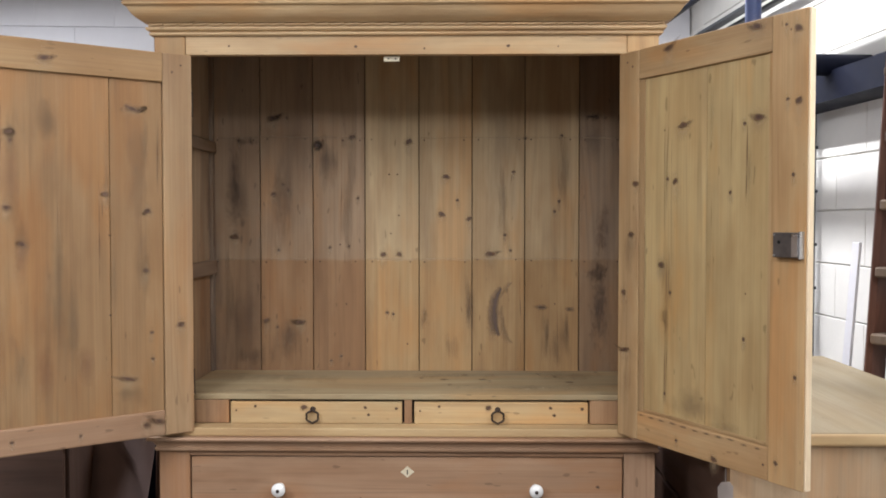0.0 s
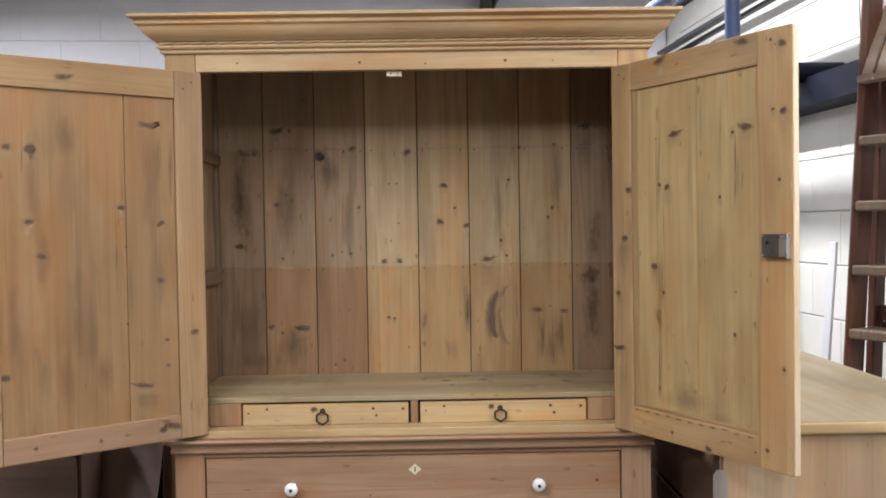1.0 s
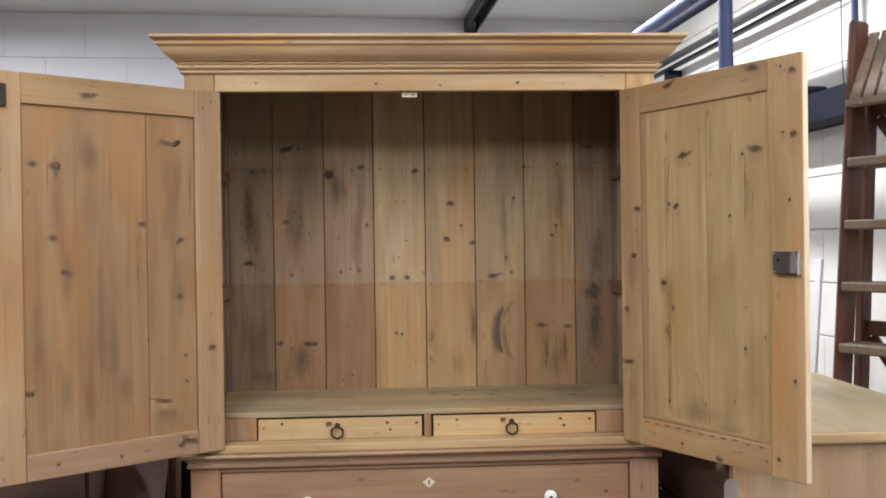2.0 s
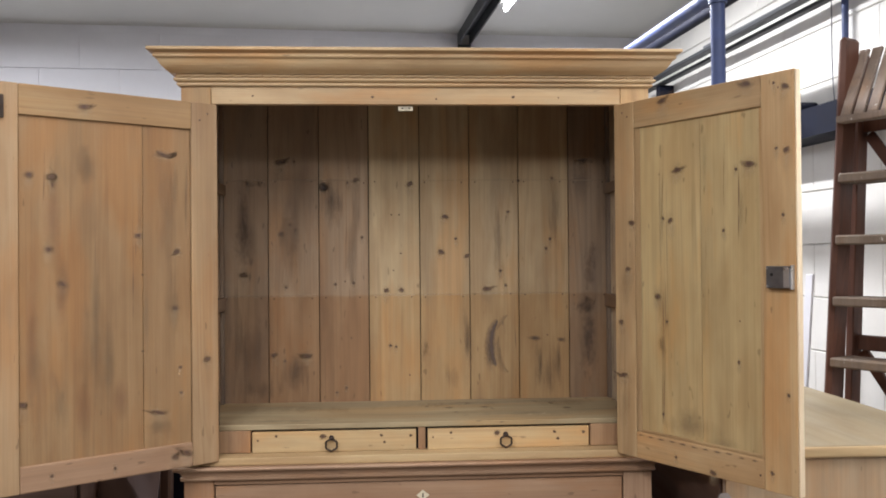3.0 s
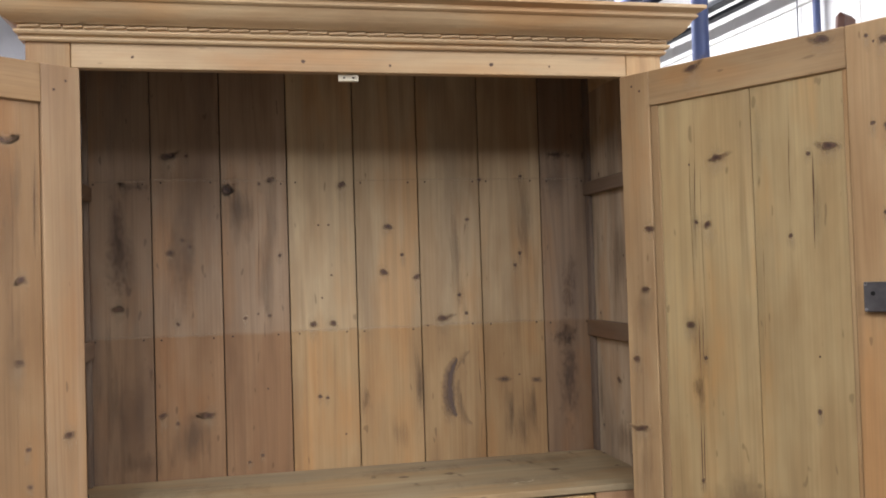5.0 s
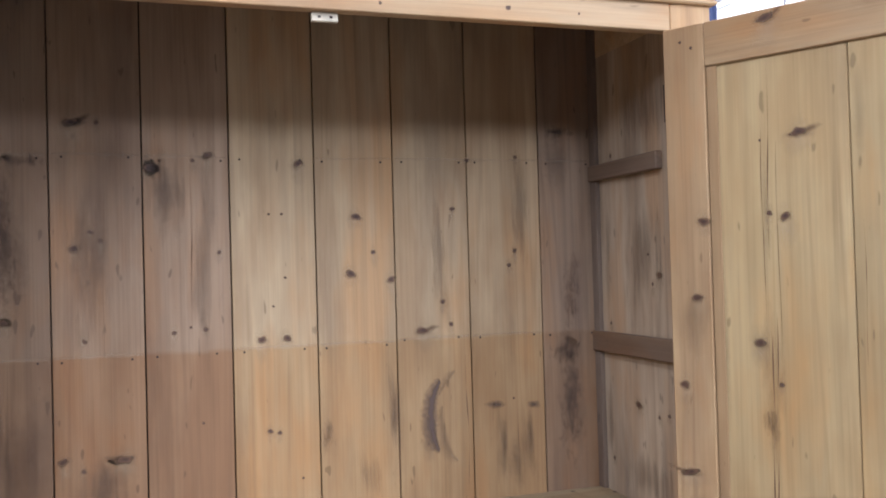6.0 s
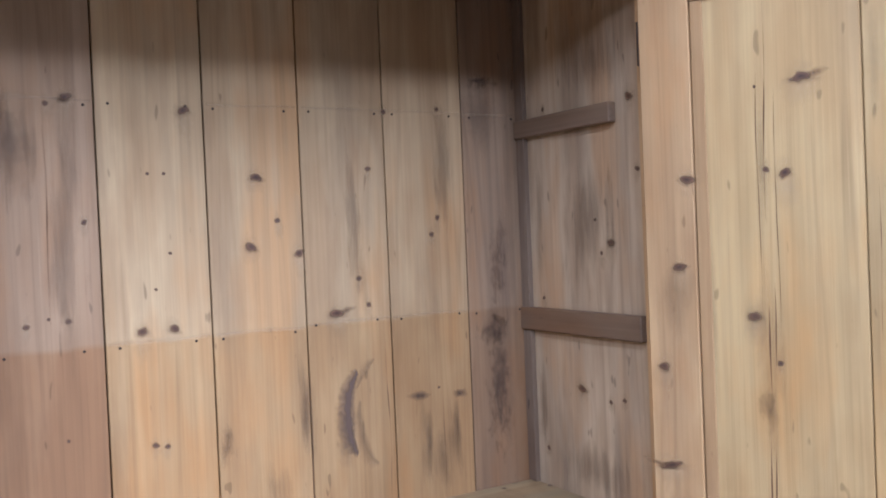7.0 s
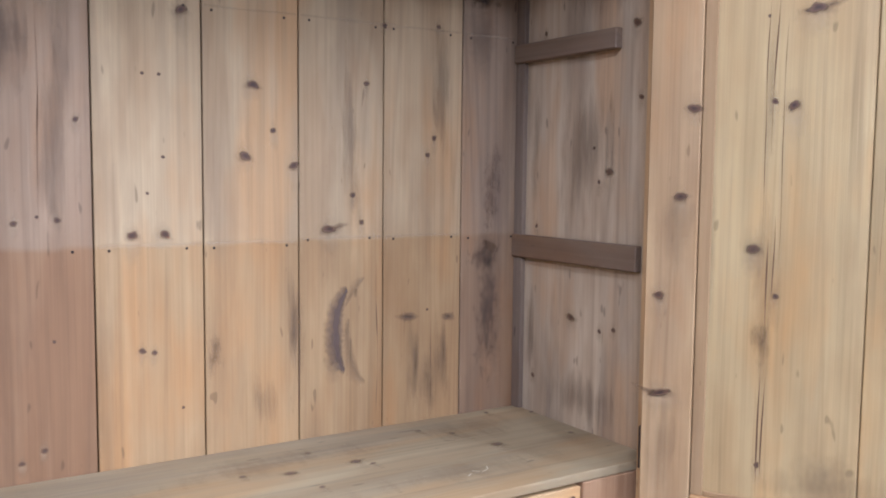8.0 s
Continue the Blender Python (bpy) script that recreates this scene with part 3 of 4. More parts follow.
crescent(press, 0.262, BACK, 1.264, 0.075, radians(112), radians(240), 0.044, rub_brown)
crescent(press, 0.284, BACK - 0.0002, 1.250, 0.072, radians(150), radians(262), 0.030, grime)
crescent(press, 0.286, BACK - 0.0003, 1.262, 0.090, radians(100), radians(150), 0.016, grime)
nail_mesh = mesh_of("nail", lathe(bmesh.new(), [(0.0021, 0.0), (0.0021, 0.0006), (0.0012, 0.0010)], pose(0, 0, 0, 90, 0, 0), 8), old_iron)
for row, z in enumerate((1.757, 1.415)):
    for i, (a, b) in enumerate(zip(joints, joints[1:])):
        lift = 0.004 * noise.noise(Vector((i * 3.7, row * 5.1, 2.0)))
        if (i + row) % 5 != 3:
            streak_line(press, max(a, IN[-1] + 0.011) + 0.004, min(b, IN[1] - 0.011) - 0.004, BACK, z + lift, 0.006, bleach)
        for f in (0.12, 0.86):
            x = a + (b - a) * (f + 0.08 * noise.noise(Vector((i * 2.3, f * 9, row))))
            part("nail", nail_mesh, None, press, m=pose(x, BACK, z - 0.006 + 2.5 * lift))
for x, z0, z1 in CRACKS:
    crack(press, x, z0, z1, BACK, 0.0006)
SMUDGES = "-0.27,1.735,0.011,0.014 0.50,1.815,0.03,0.007 -0.39,1.812,0.03,0.008 0.357,1.281,0.034,0.012 0.441,1.275,0.020,0.011"
GRIME = "0.530,1.28,0.040,0.17 0.515,1.38,0.035,0.06 0.375,1.20,0.012,0.09 0.40,1.17,0.016,0.08 0.43,1.22,0.010,0.08 0.155,1.27,0.010,0.07 -0.50,1.60,0.05,0.17 -0.47,1.25,0.06,0.15 -0.36,1.60,0.03,0.10 -0.56,1.45,0.03,0.25 0.22,1.22,0.02,0.06 0.50,1.75,0.05,0.10 -0.25,1.70,0.03,0.06 -0.35,1.20,0.05,0.06"
for entry in SMUDGES.split():
    x, z, rx, rz = (float(v) for v in entry.split(","))
    bm = bmesh.new()
    blot(bm, bm.loops.layers.uv.new("UVMap"), x, BACK - 0.0008, z, rx, rz)
    part("smudge", bm, smudge, press)
for entry in GRIME.split():
    x, z, rx, rz = (float(v) for v in entry.split(","))
    bm = bmesh.new()
    blot(bm, bm.loops.layers.uv.new("UVMap"), x, BACK - 0.0001, z, min(rx, 0.566 - abs(x)), rz, 0.0, 24)
    part("grime", bm, grime, press)


# broken dirt on the back boards: x, z, half width, half height
DARK_PATCHES = "0.512,1.372,0.040,0.034 0.520,1.290,0.036,0.150 0.530,1.500,0.028,0.120 0.515,1.812,0.046,0.016 -0.505,1.600,0.030,0.160 -0.470,1.745,0.060,0.014 -0.262,1.735,0.022,0.026 0.030,1.250,0.020,0.050"
GREY_PATCHES = "0.375,1.200,0.030,0.110 0.420,1.190,0.030,0.110 0.155,1.280,0.022,0.100 -0.525,1.300,0.040,0.170 -0.470,1.140,0.080,0.036 -0.360,1.180,0.065,0.070 -0.250,1.690,0.050,0.100 0.250,1.560,0.026,0.140 -0.380,1.560,0.040,0.140 0.100,1.170,0.030,0.070 -0.180,1.560,0.030,0.170 0.420,1.640,0.030,0.120"
for text, material, lift in ((DARK_PATCHES, dark_speckle, 0.0009), (GREY_PATCHES, grey_speckle, 0.0011)):
    for entry in text.split():
        x, z, rx, rz = (float(v) for v in entry.split(","))
        stain_patch(press, x, BACK, z, rx, rz, material, 1, lift)


def turned_knots(text):
    """Knots on the inner face of one side of the cupboard."""
    before = set(press.children)
    knots(text, IN[1], press)
    for ob in set(press.children) - before:
        ob.matrix_basis = pose(0, 0, 0, 0, 0, -90)


turned_knots("-0.162,1.525,M -0.184,1.509,s -0.244,1.283,M -0.175,1.270,s -0.143,1.277,s -0.340,1.431,s -0.109,1.749,M -0.324,1.758,s -0.343,1.166,s -0.095,1.637,s -0.197,1.563,x")


before = set(press.children)
knots("0.145,0.320,s 0.190,0.251,M 0.089,0.251,M 0.103,0.178,s 0.347,0.337,s 0.388,0.298,s 0.417,0.215,M 0.581,0.339,s 0.207,0.230,s 0.026,0.270,s 0.508,0.374,s 0.558,0.205,s", -Z_SHELF, press)
for ob in set(press.children) - before:
    ob.matrix_basis = pose(0, 0, 0, -90, 0, 0)

before = set(press.children)
for x, z, rx, rz in ((-0.345, 1.560, 0.020, 0.150), (-0.220, 1.560, 0.090, 0.150), (-0.350, 1.240, 0.016, 0.130), (-0.220, 1.150, 0.120, 0.050), (-0.200, 1.820, 0.120, 0.070)):
    stain_patch(press, x, IN[1], z, rx, rz, grey_speckle)
for ob in set(press.children) - before:
    ob.matrix_basis = pose(0, 0, 0, 0, 0, -90)
before = set(press.children)
for x, y, rx, ry in ((0.10, 0.30, 0.20, 0.05), (0.42, 0.30, 0.12, 0.07), (-0.30, 0.26, 0.22, 0.09), (0.30, 0.13, 0.22, 0.05), (-0.35, 0.09, 0.16, 0.03)):
    stain_patch(press, x, -Z_SHELF, y, rx, ry, violet_haze)
for ob in set(press.children) - before:
    ob.matrix_basis = pose(0, 0, 0, -90, 0, 0)

# pale chalk strokes on the shelf
for x, y, turn in ((0.300, 0.118, 35), (0.316, 0.126, -50), (0.328, 0.122, 20), (0.339, 0.131, 65)):
    part("chalk_stroke", boxed(-0.006, 0.006, -0.0007, 0.0007, 0.0003, 0.0006), bone, press, m=pose(x, y, Z_SHELF, 0, 0, turn))

# runners on both sides of the cupboard
for s in (-1, 1):
    inset = lambda d: IN[s] - s * d
    part("shelf_runner", boxed(inset(0.015), inset(0.0005), 0.138, BACK - 0.001, 1.713, 1.745, bevel=0.002), inner_y, press)
    part("shelf_runner", boxed(inset(0.015), inset(0.0005), 0.085, BACK - 0.001, 1.374, 1.414, bevel=0.002), inner_y, press)
    part("corner_post", boxed(inset(0.010), inset(0.0005), BACK - 0.024, BACK - 0.001, Z_SHELF + 0.0005, Z_ROOF - 0.002, bevel=0.001), very_dark_pine, press)


def ring_handle(parent, x, y, z):
    bm = lathe(bmesh.new(), [(0.001, 0.005), (0.004, 0.004), (0.0065, 0.002), (0.007, 0.0)][::-1], pose(x, y, z, 90, 0, 0), 16)
    box(bm, x - 0.006, x + 0.006, y - 0.009, y - 0.001, z - 0.002, z + 0.002, bevel=0.001)
    n = 16
    pts = []
    for i in range(n):
        a = 2 * math.pi * i / n
        k = 1 + 0.10 * math.cos(6 * a)
        pts.append(Vector((x + 0.0150 * k * math.sin(a), y - 0.010, z - 0.0162 + 0.0150 * k * math.cos(a))))
    for p, q in zip(pts, pts[1:] + pts[:1]):
        rod(bm, p, q, 0.0026, 8)
    part("ring_handle", bm, old_iron, parent, "dark iron ring handle", smooth=True)


for x0, x1 in ((-0.4355, -0.0085), (0.0145, 0.4445)):
    mid = (x0 + x1) / 2
    d = part("small_drawer", boxed(x0 + 0.0035, x1 - 0.0035, 0.046, 0.064, 1.0285, 1.0815, bevel=0.0012), pale_h, press, "small pale pine drawer front")
    ring_handle(d, mid - 0.008, 0.046, 1.0635)
    text = " ".join(f"{x0 + f * (x1 - x0):.3f},{z:.3f},{s}" for f, z, s in ((0.15, 1.071, "s"), (0.78, 1.068, "s"), (0.80, 1.050, "s"), (0.43, 1.068, "M"), (0.04, 1.06, "x"), (0.96, 1.066, "s")))
    knots(text, 0.046, d, flared=False)


def cornice(profile):
    """A moulding mitred round the front and both sides: profile of (out, z)."""
    return swept(bmesh.new(), profile, [
        lambda o, z: (-HALF - o, BACK + 0.02, z), lambda o, z: (-HALF - o, -o, z),
        lambda o, z: (HALF + o, -o, z), lambda o, z: (HALF + o, BACK + 0.02, z)])


def cove(o0, z0, o1, z1, bulge, n=8):
    """A hollow or swelling line from one point of a profile to another."""
    out = []
    for i in range(n + 1):
        f = i / n
        k = math.sin(math.pi * f) * bulge
        out.append((o0 + (o1 - o0) * f + k * (z1 - z0), z0 + (z1 - z0) * f - k * (o1 - o0)))
    return out


prof = [(-0.01, 1.961), (0.006, 1.961), (0.009, 1.964), (0.009, 1.967), (0.005, 1.969), (0.005, 1.971), (0.013, 1.9725), (0.0155, 1.976), (0.0155, 1.979), (0.010, 1.981)]
prof += [(0.010, 1.989), (0.019, 1.990)]
prof += cove(0.019, 1.9905, 0.049, 2.0215, 0.10, 12) + [(0.053, 2.0225), (0.0565, 2.0255), (0.0565, 2.0285), (0.054, 2.030)]
prof += [(0.054, 2.0335), (0.066, 2.0378), (0.069, 2.0395), (0.069, 2.0455), (0.066, 2.047), (-0.01, 2.047)]
part("cornice", cornice(prof), cornice_pine, press, "stepped and hollowed pine cornice moulding")
part("roof_board", boxed(-HALF + 0.001, HALF - 0.001, 0.002, BACK + 0.02, 2.032, 2.044), inner_v, press)

# the running wave in the cornice
bm = bmesh.new()
n = 34
for i in range(n):
    x0 = -HALF - 0.008 + i * (2 * HALF + 0.016) / n
    w = (2 * HALF + 0.016) / n
    beam(bm, (x0 + 0.001, -0.0135, 1.9840), (x0 + w - 0.001, -0.0135, 1.9862), (0, 1, 0), 0.006, 0.0046, 0.0014)
part("wave_bead", bm, cornice_pine, press, "carved running bead under the cornice")


# ---- its doors ----
def door(hinge, angle, side, width, far_stile, board_joints, text, panel_wood, low_wood, low, strip, stile_wood, edge):
    """A framed door: x from the hinge, z up; the inner face is at y = 0 and looks to -y (side 1) or +y (side -1)."""
    w, z0, z1 = width, 1.020, 1.914
    s, top = 0.069, 0.068
    y = lambda d: side * d
    m = pose(hinge[0] - XC, hinge[1] - YF, 0, 0, 0, angle)
    leaf = part("door", boxed(s - 0.008, w - far_stile + 0.008, y(0.0165), y(0.0215), z0 + 0.05, z1 - 0.05), panel_pine, press, "open framed pine door seen from inside", m=m)
    part("hinge_stile", boxed(0.0, s - 0.0005, y(0.0), y(0.024), z0, z1, bevel=0.0016), stile_wood, leaf)
    part("lock_stile", boxed(w - far_stile + 0.0005, w, y(0.0), y(edge), z0, z1, bevel=0.0016), stile_wood, leaf)
    part("edge_strip", boxed(w + 0.0001, w + strip, y(0.0008), y(edge), z0 + 0.002, z1 - 0.001, bevel=0.0015), pale_v, leaf, "pale fresh-planed pine edge")
    part("rail", boxed(s, w - far_stile, y(0.0), y(0.024), z1 - top, z1, bevel=0.0016), pine_h, leaf)
    part("rail", boxed(s, w - far_stile, y(0.0), y(0.024), z0, z0 + low, bevel=0.004, segments=2), low_wood, leaf)
    cuts = [s] + board_joints + [w - far_stile]
    for a, b in zip(cuts, cuts[1:]):
        part("panel_board", boxed(a + 0.0006, b - 0.0006, y(0.0065), y(0.016), z0 + low - 0.004, z1 - top + 0.004, bevel=0.0012), panel_wood, leaf)
    for z in (1.14, 1.80):
        h = boxed(-0.004, -0.0005, y(0.004), y(0.020), z - 0.03, z + 0.03, bevel=0.0008)
        rod(h, (-0.003, y(0.026), z - 0.03), (-0.003, y(0.026), z + 0.03), 0.004, 10)
        part("hinge", h, old_iron, leaf, "dark iron butt hinge")
    for flat, depth in ((True, 0.0), (False, 0.0065)):
        chosen = []
        for entry in text.split():
            x, z = (float(v) for v in entry.split(",")[:2])
            framed = x < s or x > w - far_stile or z > z1 - top or z < z0 + low
            if framed == flat:
                chosen.append(entry)
        knots(" ".join(chosen), y(depth), leaf, side)
    return leaf


RIGHT_KNOTS = "0.030,1.890,x 0.048,1.878,x 0.20,1.045,s 0.31,1.030,M 0.47,1.06,s 0.44,1.05,x 0.165,1.901,L 0.413,1.901,L 0.484,1.891,s 0.495,1.880,x 0.511,1.880,M 0.489,1.752,s 0.513,1.746,M 0.206,1.730,L 0.415,1.726,L 0.379,1.717,s 0.160,1.616,s 0.183,1.611,M 0.149,1.724,x 0.343,1.582,s 0.385,1.379,x 0.140,1.426,M 0.155,1.140,s 0.381,1.288,s 0.504,1.610,s 0.513,1.231,s 0.060,1.609,M 0.046,1.493,M 0.020,1.358,M 0.026,1.223,W 0.170,1.366,s"
LEFT_KNOTS = "0.085,1.056,L 0.115,1.050,M 0.260,1.045,s 0.40,1.05,s 0.325,1.876,L 0.396,1.714,M 0.394,1.694,s 0.403,1.552,M 0.374,1.474,M 0.200,1.584,M 0.191,1.491,x 0.138,1.780,W 0.105,1.546,M 0.110,1.409,M 0.191,1.310,x 0.098,1.264,s 0.096,1.202,s 0.152,1.161,W 0.458,1.212,M 0.031,1.279,M 0.047,1.871,x 0.026,1.888,x 0.443,1.716,M"
right_door = door((0.455, 2.085), -60.8, 1, 0.5335, 0.0835, [0.276], RIGHT_KNOTS, panel_pine, pine_h, 0.066, 0.005, pine_v, 0.0158)
left_door = door((-0.554, 2.085), 216.5, -1, 0.530, 0.064, [0.189], LEFT_KNOTS, red_panel, base_pine, 0.059, 0.012, left_stile_pine, 0.024)
crack(right_door, 0.155, 1.10, 1.29, 0.0065, 0.0007)
crack(right_door, 0.161, 1.12, 1.27, 0.0065, 0.0006)
crack(right_door, 0.172, 1.40, 1.72, 0.0065, 0.0005)
crack(right_door, 0.165, 1.36, 1.47, 0.0065, 0.0006)
stain_patch(right_door, 0.154, 0.0065, 1.310, 0.014, 0.040, dark_speckle)
stain_patch(right_door, 0.032, 0.0, 1.140, 0.030, 0.095, violet_haze)
stain_patch(right_door, 0.040, 0.0, 1.440, 0.026, 0.070, violet_haze)
stain_patch(right_door, 0.150, 0.0065, 1.400, 0.030, 0.120, violet_haze)
stain_patch(right_door, 0.230, 0.0065, 1.120, 0.120, 0.032, violet_haze)
crack(right_door, 0.160, 1.55, 1.84, 0.0065, 0.0006)
crack(right_door, 0.150, 1.42, 1.76, 0.0065, 0.0006)
crack(right_door, 0.345, 1.62, 1.80, 0.0065, 0.0008)
for x0, x1 in ((0.0695, 0.0865), (0.4415, 0.4495)):
    part("panel_bead", boxed(x0, x1, 0.0032, 0.0062, 1.0862, 1.8458, bevel=0.0014), pine_v, right_door)
part("panel_bead", boxed(0.087, 0.441, 0.0032, 0.0062, 1.0862, 1.0940, bevel=0.0014), pine_h, right_door)
crack(left_door, 0.213, 1.36, 1.62, -0.0065, 0.0011, -1)
crack(left_door, 0.412, 1.66, 1.78, -0.0065, 0.0010, -1)
crack(left_door, 0.120, 1.40, 1.80, -0.0065, 0.0007, -1)
crack(left_door, 0.206, 1.53, 1.59, -0.0065, 0.0012, -1)
crack(left_door, 0.300, 1.20, 1.66, -0.0065, 0.0006, -1)
crack(left_door, 0.265, 1.12, 1.34, -0.0065, 0.0005, -1)
crack(left_door, 0.080, 1.58, 1.76, -0.0065, 0.0012, -1)
crack(right_door, 0.157, 1.32, 1.44, 0.0065, 0.0008)
crack(right_door, 0.385, 1.55, 1.72, 0.0065, 0.0010)
crack(right_door, 0.290, 1.40, 1.60, 0.0065, 0.0005)

for x, z, rx, rz in ((0.300, 1.320, 0.050, 0.170), (0.130, 1.660, 0.040, 0.150), (0.420, 1.250, 0.050, 0.150), (0.150, 1.120, 0.050, 0.030), (0.330, 1.740, 0.080, 0.060), (0.110, 1.420, 0.030, 0.120)):
    stain_patch(left_door, x, -0.0065, z, rx, rz, violet_haze, -1)


def door_stains(leaf, y, text, material):
    """Soft worn streaks on the boards of a door."""
    for entry in text.split():
        x, z, rx, rz = (float(v) for v in entry.split(","))
        bm = bmesh.new()
        blot(bm, bm.loops.layers.uv.new("UVMap"), x, y, z, rx, rz, 0.0, 24)
        part("stain", bm, material, leaf)


door_stains(left_door, -0.0064, "0.300,1.42,0.014,0.24 0.270,1.30,0.022,0.14 0.196,1.62,0.012,0.17 0.182,1.40,0.012,0.20 0.320,1.74,0.020,0.09 0.080,1.68,0.008,0.14 0.150,1.13,0.050,0.018 0.380,1.20,0.030,0.10 0.110,1.70,0.016,0.10", faint_grey)
door_stains(left_door, -0.0063, "0.395,1.62,0.030,0.17 0.375,1.46,0.026,0.12 0.440,1.35,0.022,0.22 0.245,1.20,0.035,0.07 0.330,1.19,0.030,0.10", red_stain)
door_stains(right_door, 0.0064, "0.157,1.29,0.012,0.08 0.155,1.62,0.010,0.13 0.240,1.14,0.060,0.05 0.390,1.62,0.012,0.09 0.290,1.74,0.012,0.10 0.085,1.40,0.010,0.25 0.340,1.10,0.060,0.02", faint_grey)
for i in range(11):
    x = 0.085 + i * 0.034
    bm = bmesh.new()
    blot(bm, bm.loops.layers.uv.new("UVMap"), x, -0.0007, 1.079 + 0.003 * noise.noise(Vector((x * 60, 0, 0))), 0.018 + 0.009 * noise.noise(Vector((x * 90, 3, 0))), 0.0042)
    part("torn_grain", bm, smudge, right_door)
lock = part("lock", boxed(0.469, 0.527, -0.014, 0.0, 1.455, 1.502, bevel=0.0015), lock_steel, right_door, "dull steel box lock")
part("lock_edge", boxed(0.5273, 0.5300, -0.013, 0.006, 1.453, 1.504, bevel=0.0006), bright_steel, right_door)
bm = bmesh.new()
box(bm, 0.513, 0.5273, -0.0152, -0.0141, 1.457, 1.500, bevel=0.0003)
part("lock_face", bm, bright_steel, right_door, "bright steel lock face")
for x, z in ((0.473, 1.459), (0.473, 1.498), (0.519, 1.461), (0.519, 1.496)):
    part("rivet", rod(bmesh.new(), (x, -0.0139, z), (x, -0.0162, z), 0.0022, 8), bright_steel, right_door)
part("lock_pin", rod(bmesh.new(), (0.484, -0.0139, 1.484), (0.484, -0.0150, 1.484), 0.0035, 10), black_gap, right_door)
part("keeper", boxed(0.497, 0.527, 0.0005, 0.006, 1.835, 1.885, bevel=0.001), old_iron, left_door, "dark iron bolt keeper")

# ---- its base ----
for s in (-1, 1):
    part("base_side", boxed(s * (HALF - 0.02), s * HALF, 0.03, BACK + 0.03, 0.0, 0.972), base_pine_v, press)
    part("base_stile", boxed(s * 0.522, s * HALF, 0.008, 0.030, 0.10, 0.972, bevel=0.0015), base_pine_v, press)
part("base_back", boxed(-HALF + 0.02, HALF - 0.02, BACK + 0.01, BACK + 0.03, 0.05, 0.972), inner_v, press)
waist = [(-0.03, 0.9725), (0.004, 0.9725), (0.006, 0.976), (0.006, 0.981), (0.003, 0.983), (0.003, 0.9855)] + cove(0.004, 0.986, 0.016, 0.998, -0.15, 5) + [(0.020, 0.999), (0.022, 1.003), (0.020, 1.0075), (-0.03, 1.0075)]
part("waist_moulding", cornice(waist), base_pine, press, "stepped pine waist moulding")
part("base_top", boxed(-HALF + 0.03, HALF - 0.03, 0.03, BACK + 0.02, 0.990, 1.0070), pine_h, press)
part("base_rail", boxed(-0.5215, 0.5215, 0.010, 0.030, 0.958, 0.972, bevel=0.001), base_pine, press)
for i, (z0, z1) in enumerate(((0.715, 0.955), (0.435, 0.70), (0.13, 0.42))):
    front = part("drawer", boxed(-0.519, 0.519, 0.011, 0.033, z0, z1, bevel=0.002), base_pine, press, "wide pine drawer with white knobs")
    if i:
        part("drawer_rail", boxed(-0.5215, 0.5215, 0.012, 0.030, z1 + 0.002, z1 + 0.013), base_pine, press)
    knots(f"0.46,{z0 + 0.17:.3f},s -0.44,{z0 + 0.11:.3f},s -0.11,{z0 + 0.14:.3f},x 0.16,{z0 + 0.06:.3f},M", 0.011, front, flared=False)
    mid = z0 + 0.166 if not i else (z0 + z1) / 2
    for x in (-0.304, 0.311):
        k = pose(x, 0.011, mid, 90, 0, 0)
        knob = part("knob", lathe(bmesh.new(), [(0.0105, 0.0), (0.009, 0.004), (0.008, 0.010), (0.0125, 0.016), (0.0165, 0.022), (0.0165, 0.027), (0.012, 0.032), (0.004, 0.0345)], k), ceramic, front, "white ceramic knob", smooth=True)
        part("knob_screw", lathe(bmesh.new(), [(0.0048, 0.033), (0.004, 0.0365), (0.001, 0.0375)], k, 12), old_iron, front, "dark iron knob screw")
    bm = bmesh.new()
    z = z1 - 0.035
    rim = [(0.0165, 0), (0.0085, 0.0062), (0, 0.0140), (-0.0085, 0.0062), (-0.0165, 0), (-0.0085, -0.0062), (0, -0.0140), (0.0085, -0.0062)]
    swept(bm, rim, [lambda x, h: (0.003 + x, 0.0092, z + h), lambda x, h: (0.003 + x, 0.0120, z + h)])
    part("escutcheon", bm, bone, front, "pale diamond keyhole inlay")
    part("keyhole", boxed(0.0015, 0.0045, 0.0080, 0.0090, z - 0.006, z + 0.006, bevel=0.0006), black_gap, front)
part("plinth", boxed(-HALF - 0.01, HALF + 0.01, -0.004, BACK + 0.03, 0.0, 0.10, bevel=0.004), pine_h, press)

# ---- the chest beside it ----
CX0, CX1, CY0, CY1, CZ = 0.635, 1.29, 1.845, 2.95, 1.075
chest = thing("chest_of_drawers", pose((CX0 + CX1) / 2, (CY0 + CY1) / 2, 0), "plain pale pine chest of drawers, end panel outwards", "chest")
hx, hy = (CX1 - CX0) / 2, (CY1 - CY0) / 2
part("top_lip", boxed(-hx, hx, -hy, -hy + 0.0145, CZ - 0.026, CZ - 0.001, bevel=0.006, segments=3), pale_h, chest, "rounded pale pine lip", smooth=True)
part("top", boxed(-hx, hx, -hy + 0.015, hy, CZ - 0.026, CZ, bevel=0.002), pine_y, chest, "broad pale pine top board")
part("end_panel", boxed(-hx + 0.02, hx - 0.02, -hy + 0.018, -hy + 0.040, 0.06, CZ - 0.027), wood("pine_end_panel", (0.52, 0.385, 0.25), (0.44, 0.31, 0.19), "z", stain_amount=0.15), chest)
